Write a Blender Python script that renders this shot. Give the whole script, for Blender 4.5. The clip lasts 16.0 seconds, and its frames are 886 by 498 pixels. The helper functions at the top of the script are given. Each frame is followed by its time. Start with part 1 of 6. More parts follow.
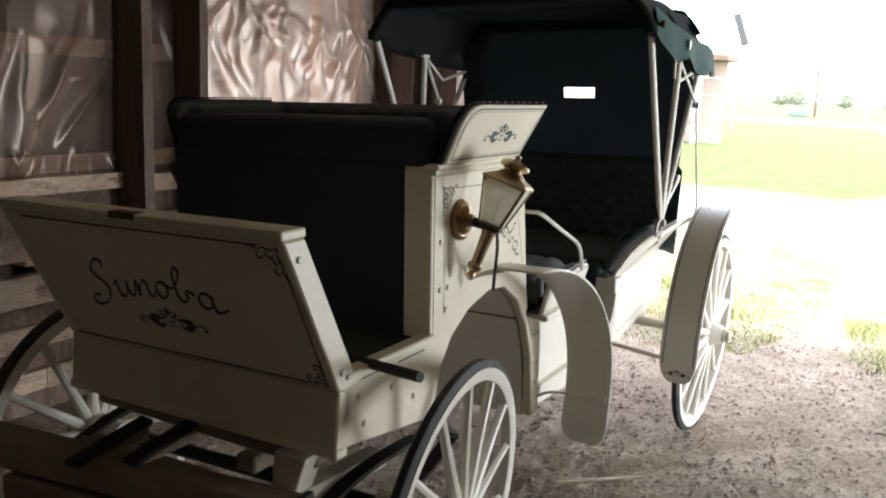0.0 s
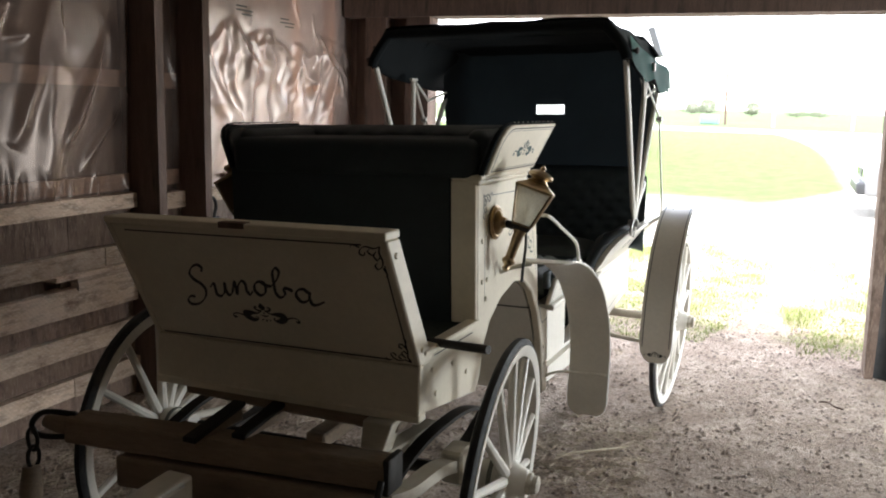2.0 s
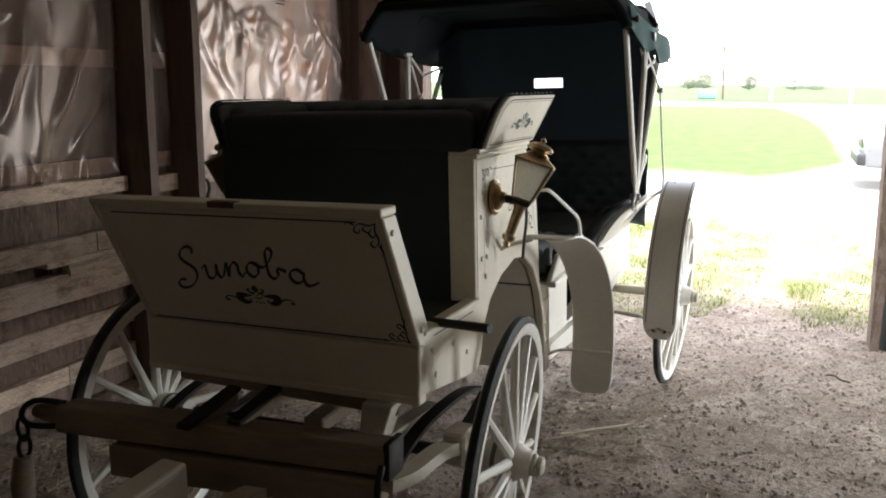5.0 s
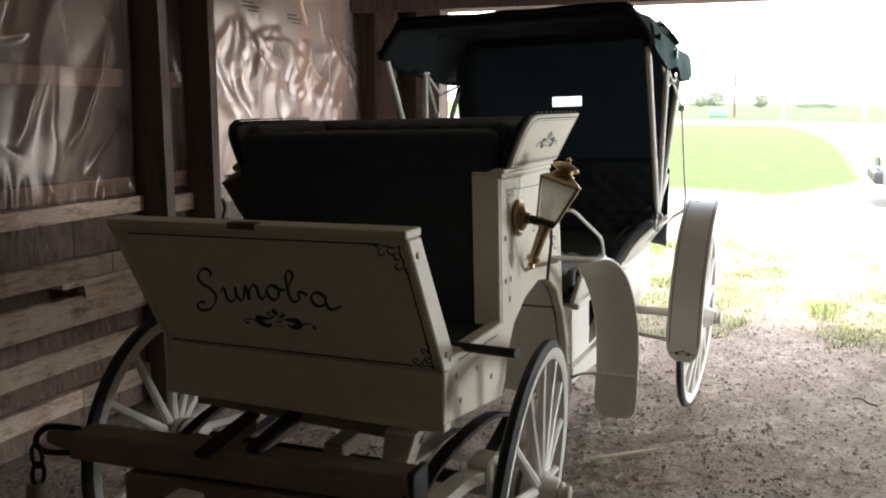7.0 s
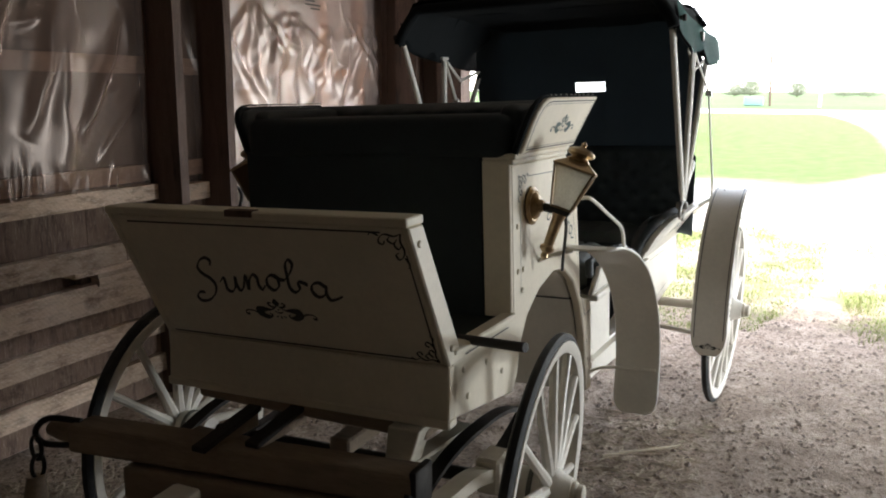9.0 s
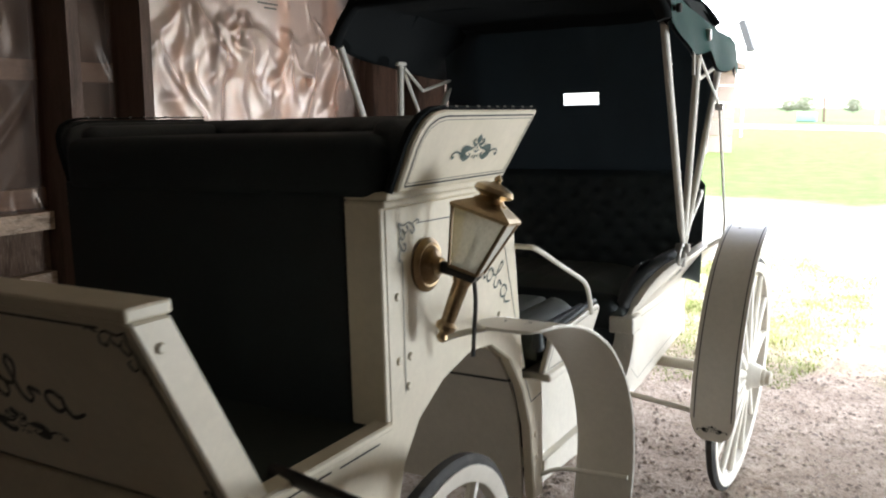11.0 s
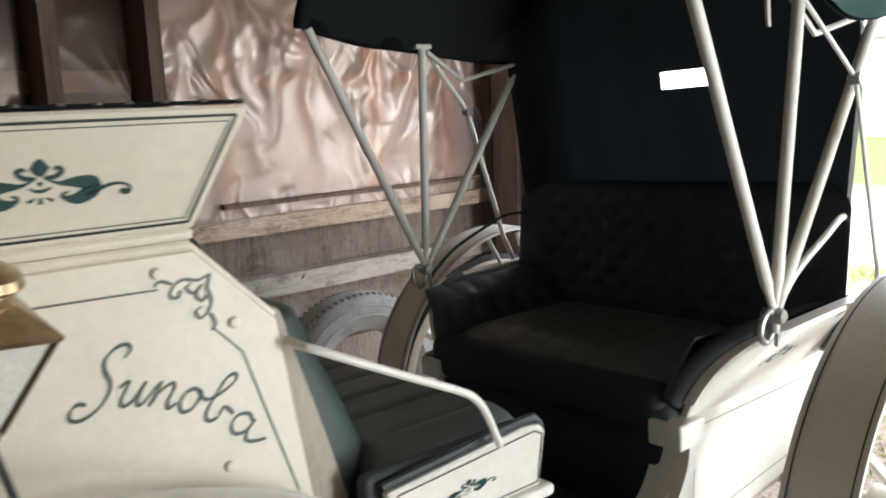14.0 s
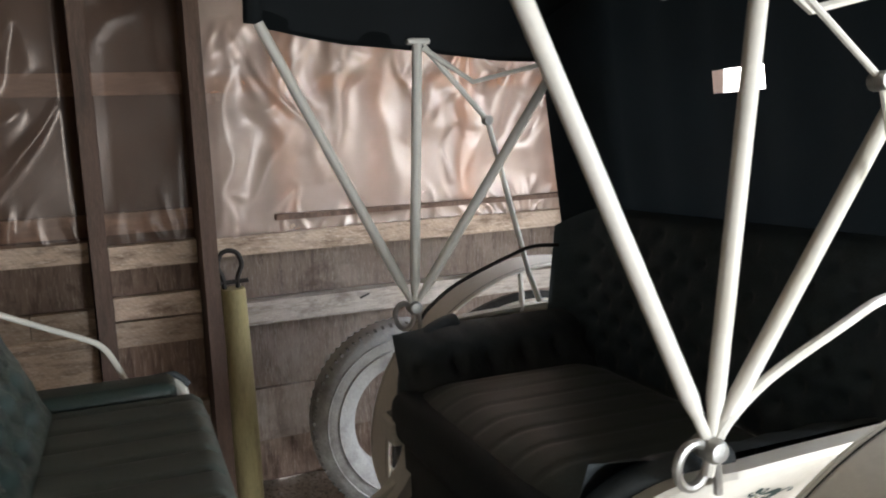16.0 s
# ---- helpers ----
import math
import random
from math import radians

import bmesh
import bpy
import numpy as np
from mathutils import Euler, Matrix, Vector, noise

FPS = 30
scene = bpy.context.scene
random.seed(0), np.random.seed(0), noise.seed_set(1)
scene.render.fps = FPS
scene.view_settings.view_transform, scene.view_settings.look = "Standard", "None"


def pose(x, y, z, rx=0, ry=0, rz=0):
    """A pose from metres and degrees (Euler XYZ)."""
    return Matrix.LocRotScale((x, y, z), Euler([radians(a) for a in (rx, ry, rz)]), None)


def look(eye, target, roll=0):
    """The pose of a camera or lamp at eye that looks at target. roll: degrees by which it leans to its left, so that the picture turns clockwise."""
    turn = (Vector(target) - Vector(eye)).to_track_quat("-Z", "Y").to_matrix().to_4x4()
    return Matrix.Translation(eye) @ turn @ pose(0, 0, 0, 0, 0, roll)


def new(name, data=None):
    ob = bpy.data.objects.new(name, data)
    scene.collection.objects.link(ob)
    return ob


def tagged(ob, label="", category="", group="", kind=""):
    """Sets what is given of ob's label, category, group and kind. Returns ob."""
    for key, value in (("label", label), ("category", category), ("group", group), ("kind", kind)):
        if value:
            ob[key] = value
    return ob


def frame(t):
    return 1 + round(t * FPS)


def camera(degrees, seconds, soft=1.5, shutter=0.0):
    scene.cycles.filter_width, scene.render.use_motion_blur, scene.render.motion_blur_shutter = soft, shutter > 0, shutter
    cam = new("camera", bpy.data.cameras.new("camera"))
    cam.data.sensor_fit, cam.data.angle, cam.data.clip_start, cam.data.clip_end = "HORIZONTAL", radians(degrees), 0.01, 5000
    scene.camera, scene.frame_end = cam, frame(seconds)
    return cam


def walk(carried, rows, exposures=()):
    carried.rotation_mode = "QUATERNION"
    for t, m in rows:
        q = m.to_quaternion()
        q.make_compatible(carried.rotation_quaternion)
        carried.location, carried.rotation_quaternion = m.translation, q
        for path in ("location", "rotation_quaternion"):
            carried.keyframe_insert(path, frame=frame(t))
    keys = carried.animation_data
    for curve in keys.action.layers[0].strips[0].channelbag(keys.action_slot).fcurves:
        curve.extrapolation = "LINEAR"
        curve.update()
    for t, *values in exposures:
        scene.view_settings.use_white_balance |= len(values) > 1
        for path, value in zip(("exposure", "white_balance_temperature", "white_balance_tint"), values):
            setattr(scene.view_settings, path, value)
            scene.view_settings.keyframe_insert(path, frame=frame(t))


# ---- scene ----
cam = camera(56.2, 16.0, soft=1.9, shutter=0.5)
PATH = [
    (0, (1.415, 0.634, 1.557), (0.502, 2.37, 1.167), 2.8),
    (0.5, (1.44, 0.502, 1.564), (0.517, 2.232, 1.171), 1.4),
    (1, (1.392, 0.337, 1.575), (0.505, 2.085, 1.177), 0.8),
    (1.5, (1.307, 0.186, 1.576), (0.512, 1.982, 1.197), 1.0),
    (2, (1.278, 0.124, 1.574), (0.522, 1.943, 1.224), 1.7),
    (2.5, (1.283, 0.145, 1.569), (0.551, 1.976, 1.236), 1.4),
    (3, (1.276, 0.163, 1.553), (0.56, 1.997, 1.203), 1.4),
    (3.5, (1.273, 0.18, 1.545), (0.54, 1.999, 1.153), 1.1),
    (4, (1.269, 0.183, 1.548), (0.528, 1.998, 1.149), 0.9),
    (6.5, (1.206, 0.227, 1.55), (0.44, 2.036, 1.174), 0.3),
    (7, (1.194, 0.235, 1.548), (0.417, 2.044, 1.195), 0.5),
    (7.5, (1.196, 0.236, 1.541), (0.413, 2.041, 1.181), 0.7),
    (8, (1.185, 0.243, 1.537), (0.407, 2.046, 1.155), 0.8),
    (10.3, (1.257, 0.87, 1.519), (0.315, 2.598, 1.161), -0.3),
    (10.5, (1.223, 0.997, 1.519), (0.307, 2.737, 1.153), 0.7),
    (11, (1.243, 1.188, 1.521), (0.3, 2.918, 1.176), 0.5),
    (11.5, (1.378, 1.468, 1.521), (0.205, 3.053, 1.186), -0.3),
    (12, (1.376, 1.675, 1.497), (0.148, 3.213, 1.14), -0.1),
    (12.5, (1.307, 1.935, 1.508), (0.101, 3.489, 1.147), -0.2),
    (13, (1.322, 2.101, 1.504), (0.061, 3.617, 1.171), -0.9),
    (13.5, (1.402, 2.323, 1.512), (-0.045, 3.662, 1.179), -0.7),
    (14, (1.451, 2.499, 1.499), (-0.041, 3.786, 1.157), -2.4),
    (14.5, (1.401, 2.715, 1.503), (-0.11, 3.978, 1.155), -1.9),
    (15, (1.403, 2.923, 1.501), (-0.216, 4.053, 1.182), -2.9),
    (15.5, (1.48, 3.225, 1.509), (-0.297, 4.086, 1.191), -3.1),
    (16, (1.472, 3.42, 1.497), (-0.35, 4.179, 1.172), -2.0),
]
EXPOSURES = [(0.0, 3.65), (1.5, 3.60), (2.5, 3.65), (3.5, 3.45), (8.0, 3.42), (10.5, 3.55), (11.0, 3.6), (12.0, 3.63), (13.0, 3.75), (14.5, 3.66), (15.5, 3.62), (16.0, 3.68)]
walk(cam, [(t, look(eye, target, roll)) for t, eye, target, roll in PATH], EXPOSURES)

# ---- light ----
SIDE_LIGHT = 9.5
world = bpy.data.worlds.new("daylight")
scene.world = world
world.use_nodes = True
wn = world.node_tree.nodes
sky = wn.new("ShaderNodeTexSky")
sky.sky_type, sky.sun_disc = "NISHITA", False
sky.sun_elevation, sky.sun_rotation = radians(68), radians(124)
sky.air_density, sky.dust_density, sky.ozone_density = 1.0, 0.6, 1.0
wn["Background"].inputs["Strength"].default_value = 0.15
haze = wn.new("ShaderNodeHueSaturation")
haze.inputs["Saturation"].default_value = 0.3
world.node_tree.links.new(sky.outputs["Color"], haze.inputs["Color"])
world.node_tree.links.new(haze.outputs["Color"], wn["Background"].inputs["Color"])
sun_data = bpy.data.lights.new("sun", "SUN")
sun_data.energy, sun_data.angle, sun_data.color = 0.8, radians(10), (1.0, 0.98, 0.95)
sun = new("sun", sun_data)
sun.matrix_world = look((3, -2, 9), (0, 0, 0))
# fill light added on the right; the opening it stands in is unseen
side_data = bpy.data.lights.new("side_fill_light", "AREA")
side_data.shape, side_data.size, side_data.size_y, side_data.energy = "RECTANGLE", 0.95, 1.3, SIDE_LIGHT
side_data.color = (0.87, 0.95, 1.0)
side = new("side_fill_light", side_data)
side.matrix_world = look((3.62, 4.90, 0.70), (0, 4.90, 0.70))

# ---- materials ----


def mat(name, colour, rough=0.6, metal=0.0, scale=8.0, vary=0.12, bump=0.1, fine=120.0, stain=None, coat=0.0, stretch=(1, 1, 1), island=0.0, spec=0.5, chips=None):
    """A painted, wooden, leather or metal surface: base colour with broad and fine variation, stains, and a fine relief."""
    m = bpy.data.materials.new(name)
    m.use_nodes = True
    n, l = m.node_tree.nodes, m.node_tree.links
    b = n["Principled BSDF"]
    tc = n.new("ShaderNodeTexCoord")
    mp = n.new("ShaderNodeMapping")
    mp.inputs["Scale"].default_value = stretch
    l.new(tc.outputs["Object"], mp.inputs["Vector"])
    big, small = n.new("ShaderNodeTexNoise"), n.new("ShaderNodeTexNoise")
    for tex, s in ((big, scale), (small, fine)):
        tex.inputs["Scale"].default_value = s
        tex.inputs["Detail"].default_value = 6
        tex.inputs["Roughness"].default_value = 0.65
        l.new(mp.outputs["Vector"], tex.inputs["Vector"])
    hsv = n.new("ShaderNodeHueSaturation")
    hsv.inputs["Color"].default_value = (*colour, 1)
    both = n.new("ShaderNodeMath")
    both.operation = "ADD"
    l.new(big.outputs["Fac"], both.inputs[0])
    l.new(small.outputs["Fac"], both.inputs[1])
    rng = n.new("ShaderNodeMapRange")
    rng.inputs["From Min"].default_value, rng.inputs["From Max"].default_value = 0.6, 1.4
    rng.inputs["To Min"].default_value, rng.inputs["To Max"].default_value = 1 - vary, 1 + vary
    l.new(both.outputs[0], rng.inputs["Value"])
    value = rng.outputs[0]
    if island:
        info = n.new("ShaderNodeObjectInfo")
        r2 = n.new("ShaderNodeMapRange")
        r2.inputs["To Min"].default_value, r2.inputs["To Max"].default_value = 1 - island, 1 + island
        l.new(info.outputs["Random"], r2.inputs["Value"])
        mul = n.new("ShaderNodeMath")
        mul.operation = "MULTIPLY"
        l.new(value, mul.inputs[0])
        l.new(r2.outputs[0], mul.inputs[1])
        value = mul.outputs[0]
    l.new(value, hsv.inputs["Value"])
    out = hsv.outputs["Color"]
    if stain:
        mix = n.new("ShaderNodeMix")
        mix.data_type = "RGBA"
        ramp = n.new("ShaderNodeValToRGB")
        ramp.color_ramp.elements[0].position, ramp.color_ramp.elements[1].position = 0.50, 0.68
        st = n.new("ShaderNodeTexNoise")
        st.inputs["Scale"].default_value, st.inputs["Detail"].default_value = scale * 0.45, 9
        st.inputs["Roughness"].default_value = 0.7
        l.new(mp.outputs["Vector"], st.inputs["Vector"])
        l.new(st.outputs["Fac"], ramp.inputs["Fac"])
        l.new(ramp.outputs["Color"], mix.inputs["Factor"])
        l.new(out, mix.inputs[6])
        mix.inputs[7].default_value = (*stain, 1)
        out = mix.outputs[2]
    if chips:
        mix = n.new("ShaderNodeMix")
        mix.data_type = "RGBA"
        cn = n.new("ShaderNodeTexNoise")
        cn.inputs["Scale"].default_value, cn.inputs["Detail"].default_value, cn.inputs["Roughness"].default_value = 26, 8, 0.75
        l.new(mp.outputs["Vector"], cn.inputs["Vector"])
        cr = n.new("ShaderNodeMapRange")
        cr.inputs["From Min"].default_value, cr.inputs["From Max"].default_value = 0.66, 0.74
        cr.inputs["To Max"].default_value = 0.7
        l.new(cn.outputs["Fac"], cr.inputs["Value"])
        l.new(cr.outputs[0], mix.inputs["Factor"])
        l.new(out, mix.inputs[6])
        mix.inputs[7].default_value = (*chips, 1)
        out = mix.outputs[2]
    l.new(out, b.inputs["Base Color"])
    rr = n.new("ShaderNodeMapRange")
    rr.inputs["To Min"].default_value, rr.inputs["To Max"].default_value = max(0.02, rough - 0.12), min(1, rough + 0.12)
    l.new(big.outputs["Fac"], rr.inputs["Value"])
    l.new(rr.outputs[0], b.inputs["Roughness"])
    b.inputs["Metallic"].default_value = metal
    b.inputs["Specular IOR Level"].default_value = spec
    b.inputs["Coat Weight"].default_value = coat
    if bump:
        bp = n.new("ShaderNodeBump")
        bp.inputs["Strength"].default_value, bp.inputs["Distance"].default_value = bump, 0.004
        l.new(both.outputs[0], bp.inputs["Height"])
        l.new(bp.outputs["Normal"], b.inputs["Normal"])
    return m


WHITE = mat("white_paint", (0.735, 0.697, 0.628), 0.42, scale=5, vary=0.09, bump=0.15, fine=60, chips=(0.24, 0.19, 0.13), stain=(0.66, 0.62, 0.53))
CREAM = mat("cream_paint", (0.738, 0.668, 0.538), 0.42, scale=5, vary=0.09, bump=0.15, fine=60, chips=(0.24, 0.19, 0.13), stain=(0.66, 0.60, 0.47))
DASHPAINT = mat("worn_black_paint", (0.042, 0.040, 0.035), 0.5, scale=25, vary=0.4, bump=0.0)
WHITEWOOD = mat("worn_white_wood", (0.57, 0.525, 0.435), 0.6, scale=6, vary=0.12, bump=0.3, fine=40, stain=(0.36, 0.29, 0.2), stretch=(1, 1, 3))
OLDWOOD = mat("weathered_beam", (0.27, 0.205, 0.145), 0.75, scale=7, vary=0.35, bump=0.5, fine=50, stain=(0.13, 0.095, 0.066), stretch=(0.5, 3, 3))
# cream wood given a tan tone that stands for the shade on it
SHADEDWOOD = mat("shaded_cream_wood", (0.31, 0.26, 0.19), 0.5, scale=8, vary=0.2, bump=0.2, fine=60, stain=(0.20, 0.16, 0.11), stretch=(2, 2, 0.6))
LEATHER = mat("black_green_leather", (0.050, 0.058, 0.062), 0.5, scale=14, vary=0.3, bump=0.25, fine=220, spec=0.35)
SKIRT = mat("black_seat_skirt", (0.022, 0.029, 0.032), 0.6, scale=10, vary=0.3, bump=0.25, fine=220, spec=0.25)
GREENLEATHER = mat("dark_green_leather", (0.029, 0.050, 0.044), 0.42, scale=14, vary=0.3, bump=0.25, fine=220)
REARCLOTH = mat("black_seat_vinyl", (0.080, 0.092, 0.086), 0.42, scale=14, vary=0.2, bump=0.2, fine=200)
SEATCLOTH = mat("ribbed_seat_vinyl", (0.089, 0.104, 0.092), 0.55, scale=14, vary=0.2, bump=0.2, fine=200)
BACKREST = mat("black_backrest_leather", (0.056, 0.074, 0.084), 0.55, scale=14, vary=0.3, bump=0.25, fine=220, spec=0.22)
CURTAIN = mat("black_curtain_vinyl", (0.030, 0.038, 0.043), 0.6, scale=5, vary=0.25, bump=0.25, fine=300, spec=0.3)
CANVAS = mat("black_canvas", (0.012, 0.014, 0.015), 0.9, scale=5, vary=0.25, bump=0.3, fine=400, spec=0.15)
TOPCANVAS = mat("faded_hood_canvas", (0.024, 0.028, 0.028), 0.9, scale=4, vary=0.35, bump=0.4, fine=300, stain=(0.05, 0.048, 0.044), spec=0.1)
GREENCANVAS = mat("green_canvas", (0.012, 0.085, 0.070), 0.7, scale=6, vary=0.25, bump=0.3, fine=300)
CARPET = mat("dark_floor_mat", (0.018, 0.025, 0.020), 0.9, scale=10, vary=0.3, bump=0.5, fine=300)
RUBBER = mat("black_rubber", (0.018, 0.018, 0.019), 0.7, scale=20, vary=0.3, bump=0.3, fine=200, stain=(0.06, 0.055, 0.05))
IRON = mat("dark_iron", (0.03, 0.027, 0.025), 0.55, metal=0.6, scale=20, vary=0.3, bump=0.4, fine=150)
STEEL = mat("dull_steel", (0.42, 0.41, 0.39), 0.4, metal=0.9, scale=20, vary=0.2, bump=0.2, fine=150)
FADED = mat("faded_black_paint", (0.12, 0.118, 0.095), 0.5, scale=30, vary=0.4, bump=0.0)
BRONZE = mat("dark_bronze", (0.16, 0.11, 0.065), 0.4, metal=0.8, scale=9, vary=0.25, bump=0.08)
BRASS = mat("aged_brass", (0.46, 0.35, 0.215), 0.33, metal=1.0, scale=9, vary=0.25, bump=0.08, fine=120, stain=(0.22, 0.14, 0.075))
BLACKLINE = mat("black_paint", (0.02, 0.022, 0.02), 0.5, scale=20, vary=0.2, bump=0.0)
GREENPAINT = mat("green_paint", (0.012, 0.055, 0.05), 0.45, scale=20, vary=0.2, bump=0.0)
SIDEPAINT = mat("worn_green_paint", (0.045, 0.072, 0.060), 0.5, scale=30, vary=0.35, bump=0.0)
# pale colour picked for unseen walls and ceiling so they bounce light forward
BOUNCEBOARD = mat("pale_bounce_boards", (0.47, 0.405, 0.325), 0.9, scale=3, vary=0.25, bump=0.5, fine=40, stain=(0.30, 0.30, 0.30), stretch=(6, 6, 1))


def board(name, base, dark, pale, grain, saw=0.0, rough=0.88):
    """Weathered sawn wood: blotches, streaks along the grain, bleached fibres, knots, saw marks, and a tone of its own for each board."""
    m = bpy.data.materials.new(name)
    m.use_nodes = True
    n, l = m.node_tree.nodes, m.node_tree.links
    b = n["Principled BSDF"]
    tc = n.new("ShaderNodeTexCoord")

    def tex(scale, detail, stretch):
        mp = n.new("ShaderNodeMapping")
        mp.inputs["Scale"].default_value = stretch
        l.new(tc.outputs["Object"], mp.inputs["Vector"])
        t = n.new("ShaderNodeTexNoise")
        t.inputs["Scale"].default_value, t.inputs["Detail"].default_value, t.inputs["Roughness"].default_value = scale, detail, 0.7
        l.new(mp.outputs["Vector"], t.inputs["Vector"])
        return t.outputs["Fac"]

    def ramp(v, lo, hi, top=1.0):
        r = n.new("ShaderNodeMapRange")
        r.inputs["From Min"].default_value, r.inputs["From Max"].default_value, r.inputs["To Max"].default_value = lo, hi, top
        l.new(v, r.inputs["Value"])
        return r.outputs[0]

    def mix(f, a, c):
        k = n.new("ShaderNodeMix")
        k.data_type = "RGBA"
        l.new(f, k.inputs["Factor"])
        for i, v in ((6, a), (7, c)):
            if isinstance(v, tuple):
                k.inputs[i].default_value = (*v, 1)
            else:
                l.new(v, k.inputs[i])
        return k.outputs[2]

    streak = tex(9, 8, grain)
    fibre = tex(34, 5, grain)
    c = mix(ramp(streak, 0.47, 0.70), base, dark)
    c = mix(ramp(fibre, 0.52, 0.68, 0.75), c, pale)
    c = mix(ramp(tex(4.5, 9, (1, 1, 1.6)), 0.55, 0.67, 0.9), c, dark)
    c = mix(ramp(tex(2.6, 6, (1, 1, 1)), 0.50, 0.70, 0.6), c, pale)
    height = n.new("ShaderNodeMath")
    height.operation = "ADD"
    l.new(streak, height.inputs[0])
    l.new(fibre, height.inputs[1])
    rise = height.outputs[0]
    if saw:
        w = n.new("ShaderNodeTexWave")
        w.bands_direction = "DIAGONAL"
        w.inputs["Scale"].default_value, w.inputs["Distortion"].default_value, w.inputs["Detail"].default_value = 26, 3.0, 2
        l.new(tc.outputs["Object"], w.inputs["Vector"])
        c = mix(ramp(w.outputs["Fac"], 0.55, 1.0, saw), c, dark)
        add = n.new("ShaderNodeMath")
        add.operation = "MULTIPLY_ADD"
        add.inputs[1].default_value = saw
        l.new(w.outputs["Fac"], add.inputs[0])
        l.new(rise, add.inputs[2])
        rise = add.outputs[0]
    hsv = n.new("ShaderNodeHueSaturation")
    info = n.new("ShaderNodeObjectInfo")
    tone = n.new("ShaderNodeMapRange")
    tone.inputs["To Min"].default_value, tone.inputs["To Max"].default_value = 0.78, 1.22
    l.new(info.outputs["Random"], tone.inputs["Value"])
    l.new(tone.outputs[0], hsv.inputs["Value"])
    l.new(c, hsv.inputs["Color"])
    l.new(hsv.outputs["Color"], b.inputs["Base Color"])
    b.inputs["Roughness"].default_value = rough
    b.inputs["Specular IOR Level"].default_value = 0.25
    bp = n.new("ShaderNodeBump")
    bp.inputs["Strength"].default_value, bp.inputs["Distance"].default_value = 0.8, 0.006
    l.new(rise, bp.inputs["Height"])
    l.new(bp.outputs["Normal"], b.inputs["Normal"])
    return m


DUSTY = board("dusty_wide_board", (0.26, 0.20, 0.165), (0.12, 0.088, 0.072), (0.44, 0.38, 0.33), (3, 6, 0.8))
GREYBOARD = board("grey_dusted_board", (0.42, 0.37, 0.325), (0.20, 0.16, 0.135), (0.58, 0.53, 0.48), (3, 0.8, 6))
# depth of the recesses is put into the colour: set-back rows are darker
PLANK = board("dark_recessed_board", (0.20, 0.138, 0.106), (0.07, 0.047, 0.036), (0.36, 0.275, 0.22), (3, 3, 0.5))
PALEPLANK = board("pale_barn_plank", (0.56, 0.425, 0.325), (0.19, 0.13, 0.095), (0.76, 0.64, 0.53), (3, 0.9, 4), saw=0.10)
GIRT = mat("brown_girt", (0.27, 0.165, 0.115), 0.8, scale=4, vary=0.4, bump=0.5, fine=45, stain=(0.12, 0.075, 0.055), stretch=(4, 1, 4), island=0.2)
STUD = mat("brown_post", (0.130, 0.082, 0.062), 0.8, scale=4, vary=0.5, bump=0.7, fine=45, stain=(0.045, 0.03, 0.023), stretch=(8, 8, 1), island=0.2)
STUDPALE = mat("pine_stud", (0.52, 0.27, 0.15), 0.75, scale=4, vary=0.2, bump=0.5, fine=45, stretch=(8, 8, 1), island=0.15)
BOARDING = mat("outer_boarding", (0.12, 0.075, 0.055), 0.85, scale=4, vary=0.3, bump=0.7, fine=45, stain=(0.09, 0.055, 0.04), stretch=(8, 8, 1), island=0.25)
BACKING = mat("pale_back_boards", (0.52, 0.43, 0.385), 0.8, scale=4, vary=0.3, bump=0.4, fine=45, stain=(0.24, 0.17, 0.13), stretch=(8, 8, 1), island=0.12)
TYRE = mat("dusty_tyre_rubber", (0.40, 0.395, 0.38), 0.85, scale=9, vary=0.25, bump=0.5, fine=90, stain=(0.20, 0.19, 0.18))
TREAD = mat("tyre_tread_rubber", (0.17, 0.165, 0.155), 0.85, scale=14, vary=0.4, bump=0.5, fine=90, stain=(0.17, 0.16, 0.15))
METALSHEET = mat("grey_metal_sheet", (0.030, 0.031, 0.032), 0.8, spec=0.1, metal=0.0, scale=3, vary=0.2, bump=0.1, stain=(0.07, 0.06, 0.055))
LOG = mat("treated_post_wood", (0.30, 0.25, 0.12), 0.8, scale=6, vary=0.25, bump=0.7, fine=40, stain=(0.18, 0.14, 0.07), stretch=(6, 6, 1))

# ---- mesh helpers ----
BASE = {}
BODY = Matrix.Translation((0, 4.17, 1.0)) @ pose(0, 0, 0, 0, -2.1, -1.7) @ Matrix.Translation((0, -4.17, -1.0))


def thing(name, at, label, category, group="", kind=""):
    ob = new(name)
    ob.location = at
    ob.empty_display_size = 0.2
    BASE[ob.name] = Vector(at)
    return tagged(ob, label, category, group, kind)


def part(name, bm, material, parent=None, label="", smooth=False, m=None, sharp=40):
    """Links a bmesh in world places as one mesh object under a thing or a part."""
    if m is not None:
        bm.transform(m)
    base = BASE[parent.name] if parent else Vector((0, 0, 0))
    if base.length:
        bmesh.ops.translate(bm, verts=bm.verts, vec=-base)
    bmesh.ops.recalc_face_normals(bm, faces=bm.faces)
    if smooth:
        for f in bm.faces:
            f.smooth = True
        for e in bm.edges:
            if len(e.link_faces) == 2 and e.calc_face_angle(0) > radians(sharp):
                e.smooth = False
    me = bpy.data.meshes.new(name)
    bm.to_mesh(me)
    bm.free()
    for mm in material if isinstance(material, (list, tuple)) else (material,):
        me.materials.append(mm)
    ob = new(name, me)
    ob.parent = parent
    BASE[ob.name] = base
    if label:
        ob["label"] = label
    return ob


